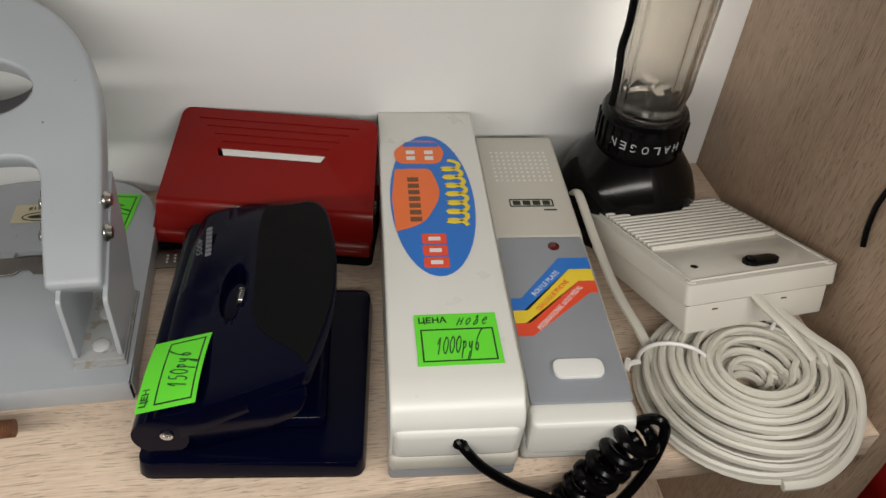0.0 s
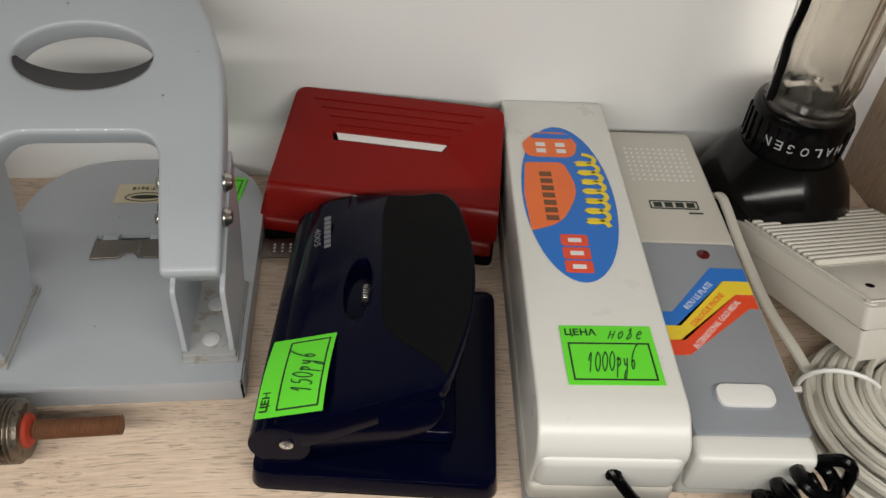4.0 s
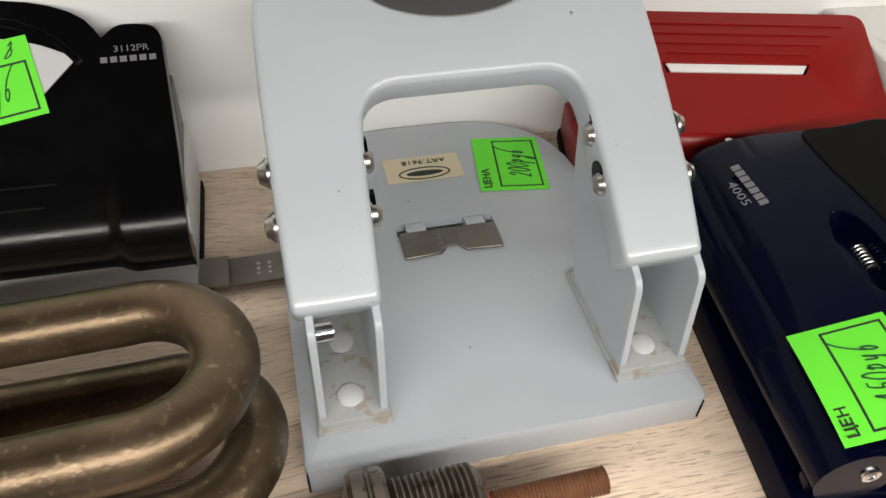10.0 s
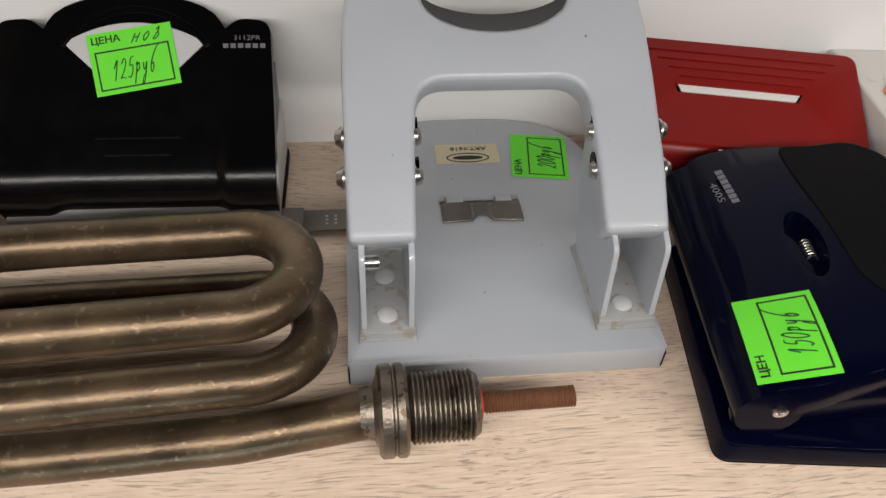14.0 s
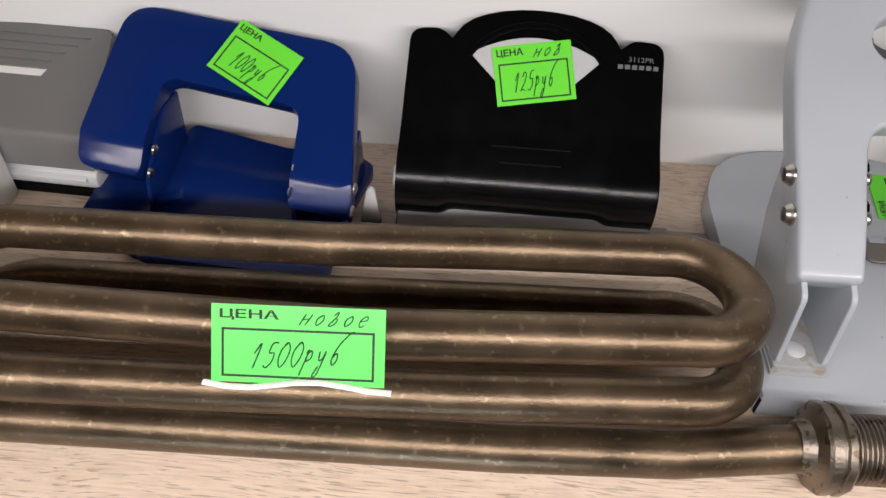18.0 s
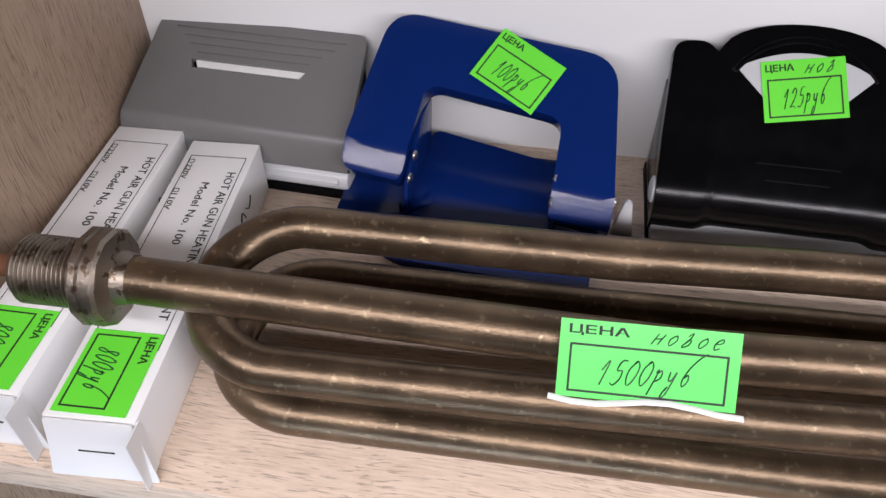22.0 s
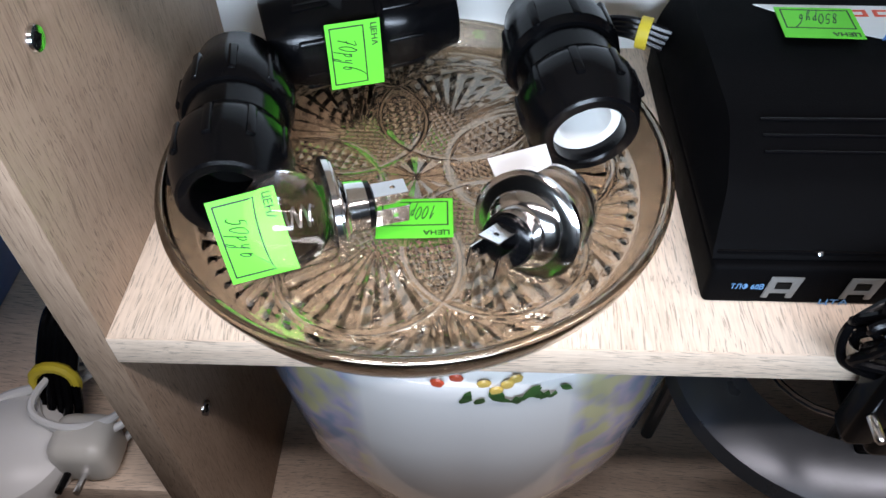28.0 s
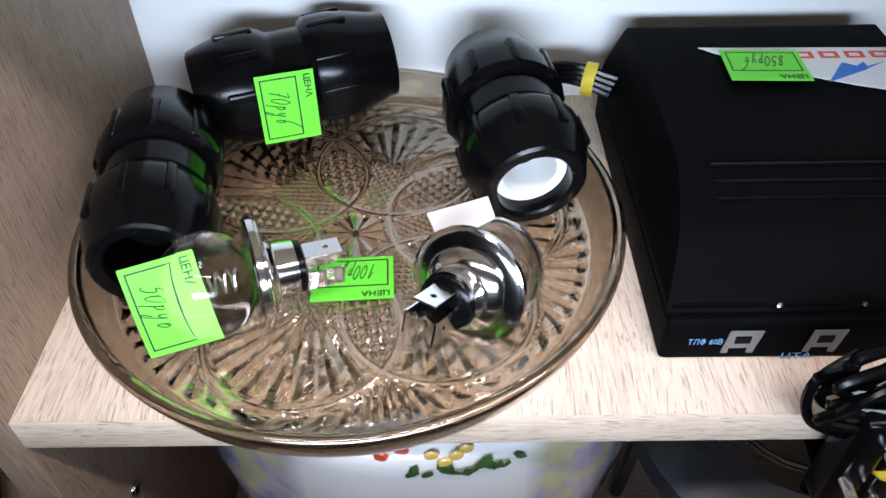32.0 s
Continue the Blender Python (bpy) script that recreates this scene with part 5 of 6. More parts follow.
def carton(x, y, rz, lab, flap):
    o = thing("carton", lab, "box", x, y, SHELF, rz, group="cartons by the side panel")
    W, D, H = 0.0164, 0.1545, 0.0290
    part("body", b_box(-W, W, 0, D, 0, H, 0.0007, 2), CARD, o)
    part("end_flap", b_plate(rounded([(-W + 0.0005, 0), (W - 0.0005, 0), (W - 0.001, H), (-W + 0.001, H)], 0.001), [], 0.0006, 0, 1, [("v", H * 0.5)], lambda u, v, w: (u * (1 + 0.24 * max(0, 1 - v / H)), -0.0008 - flap * max(0, 1 - v / H) ** 1.5 + w, v + 0.0003)), CARD, o)
    part("tuck_slot", b_box(-0.007, 0.006, -0.0019 - flap * 0.35, -0.0006 - flap * 0.2, H * 0.46, H * 0.46 + 0.0006), INK, o)
    part("side_flap", b_plate([(0, 0), (0.012, 0.001), (0.012, H - 0.001), (0, H)], [], 0.0005, 0, fmap=lambda u, v, w: (W + 0.0005 + w, -0.009 + u * 0.9, v)), CARD, o)
    z = H + 0.0001
    lines = part("printed_panel", b_plate([(-0.0132, 0.030), (0.0132, 0.030), (0.0132, 0.143), (-0.0132, 0.143)], [[(-0.0129, 0.0303), (0.0129, 0.0303), (0.0129, 0.1427), (-0.0129, 0.1427)]], 0.0001, 0, fmap=lambda u, v, w: (u, v, z + 0.0001 + w)), INK, o, smooth=False)
    lettering("HOT AIR GUN HEATING ELEMENT", 0.088, 0.0038, INK, lines, pose(0.0095, 0.088, z, 0, 0, -90))
    lettering("Model No. 100", 0.040, 0.0036, INK, lines, pose(0.0000, 0.104, z, 0, 0, -90))
    lettering("220V", 0.0105, 0.0026, INK, lines, pose(-0.0115, 0.131, z, 0, 0, -90))
    lettering("110V", 0.0105, 0.0026, INK, lines, pose(-0.0115, 0.110, z, 0, 0, -90))
    for y in (0.1385, 0.1175):
        part("tick_box", b_plate([(-0.0128, y - 0.0013), (-0.0102, y - 0.0013), (-0.0102, y + 0.0013), (-0.0128, y + 0.0013)], [[(-0.0125, y - 0.001), (-0.0105, y - 0.001), (-0.0105, y + 0.001), (-0.0125, y + 0.001)]], 0.0001, 0, fmap=lambda u, v, w: (u, v, z + 0.0002 + w)), INK, lines, smooth=False)
    price_sticker(o, pose(-0.0005, 0.0195, z + 0.0002, 0, 0, -91), 0.0357, 0.0265, "800pyb")
    part("pen_note", joined(b_tube(smooth_path([(W + 0.0003, 0.130, 0.018), (W + 0.0003, 0.126, 0.014), (W + 0.0003, 0.122, 0.017)], 4), 0.0003, 5), b_tube(smooth_path([(W + 0.0003, 0.120, 0.013), (W + 0.0003, 0.117, 0.018), (W + 0.0003, 0.113, 0.012)], 4), 0.0003, 5)), INK, o)
    return o


carton(-0.4935, 0.2520, 3.2, "white carton of heating elements with a green price label", 0.0045)
carton(-0.5382, 0.2567, 1.5, "white carton with a loose end flap against the panel", 0.002)

TIN = mat("bright_tinned_steel", (0.76, 0.74, 0.72), 0.13, 1.0, scale=60, vary=0.08)
# ---- screws on the left panel ----
for y, z in ((0.294, 1.118), (0.2896, 0.8668), (0.2858, 0.6285)):
    sc = thing("panel_screw", "small bright cam screw in the side panel", "screw", LEFT, y, z, group="panel screws")
    part("head", b_lathe([(0.0052, 0), (0.0052, 0.0008), (0.0046, 0.0018), (0.0024, 0.0016), (0.0020, 0.0004), (0, 0.0004)], 20, axis_pose((0, 0, 0), (1, 0, 0))), TIN, sc)
    part("recess", joined(b_box(0.0006, 0.0019, -0.0026, 0.0026, -0.0005, 0.0005), b_box(0.0006, 0.0019, -0.0005, 0.0005, -0.0026, 0.0026)), DARK, sc)

# ---- lower shelf: pressed glass dish ----


def dish():
    o = thing("glass_dish", "round pressed-glass dish with a cut star pattern", "dish", -0.438, 0.3410, LOW)
    R0, nr, na, k = 0.1075, 170, 640, 6

    def relief(r, t):
        """Six overlapping rounds with smooth bands; pyramids, fans, checks and a star cut between them."""
        r = r * 0.91
        x, y = r * np.cos(t), r * np.sin(t)
        dist = np.stack([np.hypot(x - 0.052 * math.cos(c), y - 0.052 * math.sin(c)) for c in [2 * math.pi * (i + 0.2) / k for i in range(k)]])
        near = np.argsort(dist, axis=0)[0]
        inside = (dist < 0.037).sum(axis=0)
        ca = 2 * np.pi * (near + 0.2) / k
        lx, ly = x * np.cos(ca) + y * np.sin(ca) - 0.052, -x * np.sin(ca) + y * np.cos(ca)
        mid = (np.floor(t / (2 * np.pi) * k - 0.2) + 0.7) * 2 * np.pi / k
        mx, my = x * np.cos(mid) + y * np.sin(mid), -x * np.sin(mid) + y * np.cos(mid)

        def saw(a):
            return 1 - np.abs((a % 1.0) - 0.5) * 2

        pyramids = 0.0024 * np.minimum(saw(mx / 0.0043), saw(my / 0.0043 + 0.5))
        checks = 0.0019 * np.minimum(saw((lx + ly) / 0.0040), saw((lx - ly) / 0.0040))
        leaf = 0.0022 * saw(np.arctan2(ly, lx + 0.010) * 4.4) + 0.0007 * saw(np.hypot(ly, lx + 0.010) / 0.0085 + np.arctan2(ly, lx + 0.010) * 2.2)
        fan = 0.0024 * saw(np.arctan2(my, mx - 0.060) * 4.4 + 0.5) + 0.0007 * saw(np.hypot(my, mx - 0.060) / 0.0090)
        star = 0.0026 * saw(t * 6 / np.pi) * np.clip(r / 0.012, 0.3, 1)
        h = np.where(inside >= 2, pyramids, np.where(inside == 1, np.where(lx > -0.004, leaf, checks), np.where(r > 0.045, fan, star)))
        edge = np.abs(dist - 0.037).min(axis=0)
        band = np.clip(1 - edge / 0.0023, 0, 1)
        soft = np.clip((edge - 0.0018) / 0.0012, 0, 1)
        return (h * soft + 0.0012 * (1 - (1 - band) ** 2)) * np.clip((0.0965 - r) / 0.004, 0, 1)

    prof = [(0.0, 0.0068), (0.1075, 0.0069), (0.1092, 0.0080), (0.1115, 0.0120), (0.1132, 0.0160), (0.1144, 0.0195), (0.1152, 0.0215), (0.1162, 0.0226), (0.1176, 0.0231), (0.1192, 0.0228), (0.1203, 0.0216), (0.1204, 0.0200), (0.1196, 0.0172), (0.1180, 0.0120), (0.1160, 0.0075), (0.1130, 0.0035), (0.1100, 0.0012), (0.1085, 0.0004)]
    ang = np.arange(na) * 2 * np.pi / na
    verts, radii = [], []
    for i in range(1, nr):
        r = R0 * i / nr
        verts.append(np.stack([r * np.cos(ang), r * np.sin(ang), 0.0068 - 0.45 * relief(np.full(na, r), ang)], 1))
    for r, z in prof[1:]:
        verts.append(np.stack([r * np.cos(ang), r * np.sin(ang), np.full(na, z)], 1))
    for i in range(nr, 0, -1):
        r = R0 * i / nr
        verts.append(np.stack([r * np.cos(ang), r * np.sin(ang), 0.0004 + 1.4 * relief(np.full(na, r), ang)], 1))
    count = len(verts)
    co = np.concatenate(verts + [np.array([[0, 0, 0.0068], [0, 0, 0.0010]])])
    faces = []
    for i in range(count - 1):
        a, b = i * na, (i + 1) * na
        faces += [(a + j, b + j, b + (j + 1) % na, a + (j + 1) % na) for j in range(na)]
    faces += [(count * na, j, (j + 1) % na) for j in range(na)]
    last = (count - 1) * na
    faces += [(count * na + 1, last + (j + 1) % na, last + j) for j in range(na)]
    me = bpy.data.meshes.new("bowl")
    me.from_pydata(co.tolist(), [], faces)
    me.polygons.foreach_set("use_smooth", [(nr - 2) * na <= i < (nr + len(prof) - 3) * na for i in range(len(faces))])
    me.materials.append(SMOKE)
    g = new("bowl", me)
    g.parent = o
    g.visible_shadow = False
    return o


dish()
TRAY = LOW + 0.0068

# ---- black pipe couplings ----


def coupling(p0, p1, r, lab, liner=False, hollow0=True):
    """A compression coupling that lies along p0 to p1; p0 is the end that shows its opening."""
    L = (Vector(p1) - Vector(p0)).length
    o = thing("pipe_coupling", lab, "pipe fitting", *[(a + b) / 2 for a, b in zip(p0, p1)], group="pipe couplings in the dish")
    m = axis_pose(p0, p1)
    inn = r * 0.60
    nut = wpart("clamp_nut", b_lathe([(inn, 0.012), (inn, 0.001), (inn + 0.001, 0.0), (r * 0.78, 0.0), (r * 0.83, 0.001), (r * 0.90, 0.007), (r * 0.98, L * 0.15), (r * 1.02, L * 0.22), (r * 1.02, L * 0.31), (r * 0.96, L * 0.37), (r * 0.88, L * 0.40), (r * 0.86, L * 0.42), (inn, L * 0.42)], 36, m, True), BLACK, o)
    for k in range(9):
        a = 2 * math.pi * k / 9
        wpart("rib", moved(moved(b_box(r * 0.92, r * 1.05, -0.0022, 0.0022, L * 0.15, L * 0.345, 0.0012), pose(0, 0, 0, 0, 0, math.degrees(a))), m), BLACK, nut)
    wpart("sleeve", b_lathe([(inn, L * 0.40), (r * 0.86, L * 0.40), (r * 0.86, L * 0.58), (inn, L * 0.58)], 32, m, True), BLACK, o)
    n2 = wpart("clamp_nut", b_lathe([(inn, L * 0.57), (r * 0.93, L * 0.57), (r * 1.02, L * 0.61), (r * 1.02, L * 0.72), (r * 0.97, L * 0.80), (r * 0.90, L * 0.88), (r * 0.84, L * 0.94), (r * 0.80, L), (inn, L)], 36, m, True), BLACK, o)
    for k in range(9):
        a = 2 * math.pi * k / 9 + 0.3
        wpart("rib", moved(moved(b_box(r * 0.92, r * 1.045, -0.0022, 0.0022, L * 0.60, L * 0.80, 0.0012), pose(0, 0, 0, 0, 0, math.degrees(a))), m), BLACK, n2)
    wpart("core", b_lathe([(0, L * 0.30), (inn + 0.0005, L * 0.30), (inn + 0.0005, L * 0.9), (0, L * 0.9)], 24, m), DARK, o)
    if liner:
        wpart("clamp_ring", b_lathe([(inn * 0.74, 0.009), (inn - 0.0002, 0.008), (inn - 0.0002, 0.026), (inn * 0.66, 0.026)], 28, m, True), WHITE_PLASTIC, o, "white plastic inner clamping ring")
    return o


RL, RB, RR = 0.0265, 0.0265, 0.0280
cl = coupling((-0.513, 0.293, TRAY + RL * 1.05), (-0.529, 0.389, TRAY + RL * 1.05 + 0.001), RL, "black plastic pipe coupling with an open end")
cb = coupling((-0.5190, 0.4090, TRAY + RB * 1.05 + 0.003), (-0.4255, 0.4400, TRAY + RB * 1.05 + 0.008), RB, "black plastic pipe coupling with a green price label")
cr = coupling((-0.3575, 0.3380, TRAY + RR * 1.05 - 0.001), (-0.3740, 0.4200, TRAY + RR * 1.05 + 0.010), RR, "black plastic pipe coupling with a white inner ring", True)
q = cb.matrix_basis.inverted()
d = Vector((0.949, 0.315, 0.03)).normalized()
up = Vector((0.10, -1.0, 0.08))
up = (up - d * up.dot(d)).normalized()
side = d.cross(up) * -1
pc = Vector((-0.4795, 0.4200, TRAY + RB * 1.05 + 0.004)) + up * (RB * 1.075)
mm = Matrix(((d.x, (up.cross(d)).x, up.x, pc.x), (d.y, (up.cross(d)).y, up.y, pc.y), (d.z, (up.cross(d)).z, up.z, pc.z), (0, 0, 0, 1)))
price_sticker(cb, q @ mm @ pose(0, 0, 0, 0, 0, -93), 0.0355, 0.0275, "70pyb", curl=0.0004)

# ---- two headlamp bulbs ----


def bulb(c, axis, lab):
    o = thing("headlamp_bulb", lab, "light bulb", *c, group="headlamp bulbs in the dish")
    m = axis_pose(c, Vector(c) + Vector(axis))
    inv = o.matrix_basis.inverted()
    m = inv @ m
    part("flange", b_lathe([(0.0135, -0.003), (0.0220, -0.003), (0.0238, -0.0022), (0.0238, 0.0002), (0.0228, 0.0008), (0.0228, 0.0014), (0.0212, 0.0022), (0.0165, 0.002), (0.0150, 0.0045), (0.0118, 0.0060), (0.0112, 0.0140), (0.0, 0.0140)], 36, m), TIN, o)
    part("insulator", b_lathe([(0.0105, 0.0138), (0.0105, 0.0165), (0.009, 0.0175), (0, 0.0175)], 24, m), BLACK, o)
    for x, y, r in ((0.0, 0.0065, 0), (0.0060, -0.0032, 90), (-0.0060, -0.0032, 90)):
        part("contact_blade", b_plate([(-0.0044, 0), (0.0044, 0), (0.0044, 0.0155), (-0.0044, 0.0155)], [ellipse(0, 0.0095, 0.0012, 0.0012, 10)], 0.0008, 0.0001, 1, fmap=lambda u, v, w, X=x, Y=y, R=r: (m @ pose(X, Y, 0.017, 90, 0, R) @ Vector((u, v, w)))), TIN, o)
    globe = part("globe", b_lathe([(0.0100, 0.0), (0.0120, -0.004), (0.0180, -0.009), (0.0212, -0.018), (0.0195, -0.028), (0.0135, -0.035), (0.0060, -0.0375), (0.0, -0.0385)], 36, m), CLEAR, o, "clear glass globe")
    globe.visible_shadow = False
    part("filament", b_tube([m @ Vector((0.003 * math.cos(k), 0.003 * math.sin(k), -0.012 - k * 0.0004)) for k in range(20)], 0.0004, 5), STEEL, o)
    return o


bulb((-0.4695, 0.2925, TRAY + 0.0236), (0.93, 0.36, -0.08), "chrome-flanged clear headlamp bulb lying on its side")
b2 = bulb((-0.3888, 0.2785, TRAY + 0.0295), (-0.50, -0.79, 0.35), "chrome-flanged clear headlamp bulb propped on its globe")
wpart("paper_tag", b_plate([(-0.4040, 0.3160), (-0.3790, 0.3220), (-0.3740, 0.3080), (-0.3960, 0.3000)], [], 0.0003, 0, fmap=lambda u, v, w: (u, v, TRAY + 0.030 + (v - 0.31) * 0.6 + w)), CARD, b2, "pale paper tag stuck to the glass")
t50 = thing("price_tag", "loose green price label hanging over a bulb", "price label", -0.4985, 0.2730, TRAY + 0.0275)
price_sticker(t50, pose(0, 0, 0, 62, 0, 8) @ pose(0, 0, 0, 0, 0, -80), 0.0360, 0.0285, "50pyb", curl=0.0008)
t100 = thing("price_tag", "green price label lying in the glass dish", "price label", -0.4365, 0.3103, TRAY + 0.0015)
price_sticker(t100, pose(0, 0, 0.0005, 0, 0, 183), 0.0350, 0.0250, "100pyb")

# ---- black telephone adapter ----


def modem():
    o = thing("phone_adapter", "black plastic telephone adapter with three front sockets", "adapter", -0.2410, 0.2715, LOW, 0.0)
    W = 0.0715
    shell = b_prism(rounded([(0.003, 0.024), (0.171, 0.024), (0.174, 0.034), (0.168, 0.0575), (0.054, 0.0565), (0.026, 0.0450), (0.007, 0.0290)], [0.001, 0.002, 0.006, 0.006, 0.010, 0.006, 0.003]), -W, W, 0.0025, 3)
    for v in shell.verts:
        v.co.x *= 1 - 0.14 * max(0.0, v.co.z - 0.027) / 0.0305
    body = part("body", shell, BLACK_MATT, o)
    part("tray", b_box(-W, W, 0.0, 0.172, 0.0, 0.0232, 0.0025, 3), BLACK_MATT, o)
    for i in range(3):
        part("groove", b_box(-W * 0.70, W * 0.78, 0.052 - i * 0.007, 0.0535 - i * 0.007, 0.0562 - i * 0.0029, 0.0574 - i * 0.0029, 0.0004), BLACK, body)
    part("front_step", b_box(-W * 0.98, W * 0.98, 0.0045, 0.007, 0.0245, 0.0275, 0.001), BLACK, body)
    for i, x in enumerate((-0.0415, -0.0095, 0.0230)):
        s = part("socket", b_plate([(-0.0075, 0.0045), (-0.006, 0.0175), (0.0085, 0.0175), (0.0065, 0.0045), (0.0035, 0.0045), (0.0035, 0.0075), (-0.0045, 0.0075), (-0.0045, 0.0045)], [[(-0.003, 0.010), (0.004, 0.010), (0.004, 0.0145), (-0.003, 0.0145)]], 0.001, 0.0002, 1, fmap=lambda u, v, w, X=x: (X + u * 0.9, -0.0012 - w * 0.6, v + 0.001)), SOCKET, o, "pale grey telephone socket")
        part("socket_hole", b_box(x - 0.003, x + 0.004, -0.0010, -0.0002, 0.010, 0.0145), DARK, s)
        part("indicator", b_lathe([(0.0012, 0), (0.001, 0.0006), (0, 0.0008)], 10, axis_pose((x + 0.012, 0.004, 0.0275), (x + 0.012, 0.0, 0.031))), CHROME, o)
    lettering("ТЛФ 60В", 0.0135, 0.0036, SKY_PRINT, body, pose(-0.0550, -0.0002, 0.0115, 90, 0, 0))
    lettering("ЦТА", 0.0120, 0.0036, SKY_PRINT, body, pose(-0.0170, -0.0002, 0.0022, 90, 0, 0))
    part("small_plate", b_box(0.044, 0.055, 0.0122, 0.0152, 0.0338, 0.0366, 0.0004), DIM_PRINT, body)
    st = part("paper_label", b_plate([(-0.033, 0.1425), (0.058, 0.1405), (0.059, 0.098), (0.030, 0.108), (-0.008, 0.124)], [], 0.0004, 0, 1, fmap=lambda u, v, w: (u, v, 0.0580 + w + 0.002 * max(0, -u - 0.02) * 20 * 0.05)), CARD, o, "torn white paper label with red and blue print", smooth=False)
    for i, x in enumerate((0.010, 0.022, 0.034, 0.046)):
        part("red_print", b_plate([(x, 0.131), (x + 0.009, 0.131), (x + 0.009, 0.137), (x, 0.137)], [[(x + 0.002, 0.1325), (x + 0.007, 0.1325), (x + 0.007, 0.1355), (x + 0.002, 0.1355)]], 0.0001, 0, fmap=lambda u, v, w: (u, v, 0.0583 + w)), REDORANGE, st, smooth=False)
    part("blue_print", joined(*[b_plate(rounded([(0.018 + a * 0.006, 0.110 + a * 0.004), (0.040, 0.121), (0.030 + a * 0.010, 0.127)], 0.001), [], 0.0001, 0, fmap=lambda u, v, w, A=a: (u, v, 0.0583 + w + A * 0.0002)) for a in range(3)]), SKY, st, smooth=False)
    price_sticker(o, pose(-0.0070, 0.1235, 0.0592, 0, 0, 178), 0.0365, 0.0265, "850pyb")
    return o


SOCKET = mat("grey_socket_plastic", (0.13, 0.13, 0.125), 0.4, vary=0.1)
SKY_PRINT = mat("pale_blue_print", (0.15, 0.35, 0.65), 0.5)
modem()
tagx = thing("price_tag", "green price label sticking out beneath the adapter", "price label", -0.166, 0.284, LOW + 0.0006)
price_sticker(tagx, pose(0, 0, 0, 0, 0, 8), 0.024, 0.026, "50pyb")


def adapter_leads():
    o = thing("cord_bundle", "bundle of black cords with plugs in a yellow band", "cord", -0.195, 0.238, LOW)
    wpart("lead", b_tube(smooth_path([(-0.1885, 0.291, LOW + 0.010), (-0.188, 0.270, LOW + 0.025), (-0.1895, 0.247, LOW + 0.023), (-0.1915, 0.238, LOW + 0.009), (-0.1935, 0.233, LOW - 0.019)], 7), 0.0024, 8), BLACK, o)
    random.seed(11)
    for i in range(6):
        pts = [(-0.214 + random.uniform(-0.012, 0.012) + 0.012 * math.cos(t), 0.236 - 0.004 * i * 0.6 + 0.003 * math.sin(2 * t), LOW + 0.004 + 0.014 * math.sin(t) - 0.002 * i) for t in [k * 0.785 + i * 0.3 for k in range(8)]]
        wpart("loop", b_tube(smooth_path(pts, 6, True), 0.0020, 8, True), BLACK, o)
    wpart("loop", b_tube(smooth_path([(-0.222, 0.240, LOW + 0.006), (-0.236, 0.235, LOW - 0.004), (-0.234, 0.231, LOW - 0.020), (-0.216, 0.230, LOW - 0.030)], 7), 0.0020, 8), BLACK, o)
    for x, z in ((-0.212, LOW - 0.036), (-0.199, LOW - 0.045)):
        pl = wpart("plug", b_box(x - 0.0075, x + 0.0075, 0.222, 0.238, z - 0.035, z + 0.024, 0.004, 3), BLACK, o)
        for k in (-1, 1):
            wpart("plug_pin", b_lathe([(0.0022, 0), (0.0022, 0.010), (0.0014, 0.0115), (0, 0.0118)], 12, axis_pose((x + k * 0.004, 0.222, z + 0.010 * k), (x + k * 0.004, 0.0, z + 0.010 * k))), CHROME, pl)
    wpart("rubber_band", b_tube(smooth_path([(-0.203, 0.222, LOW - 0.043), (-0.187, 0.220, LOW - 0.034), (-0.178, 0.228, LOW - 0.022), (-0.184, 0.240, LOW - 0.028), (-0.200, 0.240, LOW - 0.042)], 6, True), 0.0022, 8, True), BAND, o, "yellow rubber band")
    o.matrix_basis = pose(-0.229, 0.243, LOW + 0.031)
    b = thing("cord_bundle", "black cord tied with a yellow band behind the coupling", "cord", -0.325, 0.43, LOW + 0.03)
    for k in range(4):
        wpart("cord", b_tube(smooth_path([(-0.296, 0.420, LOW + 0.022 + 0.004 * k), (-0.312, 0.423, LOW + 0.027 + 0.0035 * k), (-0.330, 0.428, LOW + 0.032 + 0.003 * k), (-0.352, 0.436, LOW + 0.030 + 0.002 * k)], 6), 0.0020, 8), BLACK, b)
    wpart("rubber_band", b_lathe([(0.0062, -0.003), (0.0085, -0.003), (0.0085, 0.003), (0.0062, 0.003)], 18, axis_pose((-0.3215, 0.4255, LOW + 0.0345), (-0.35, 0.436, LOW + 0.036)), True), BAND, b, "yellow rubber band")


adapter_leads()

# ---- black phone carton ----


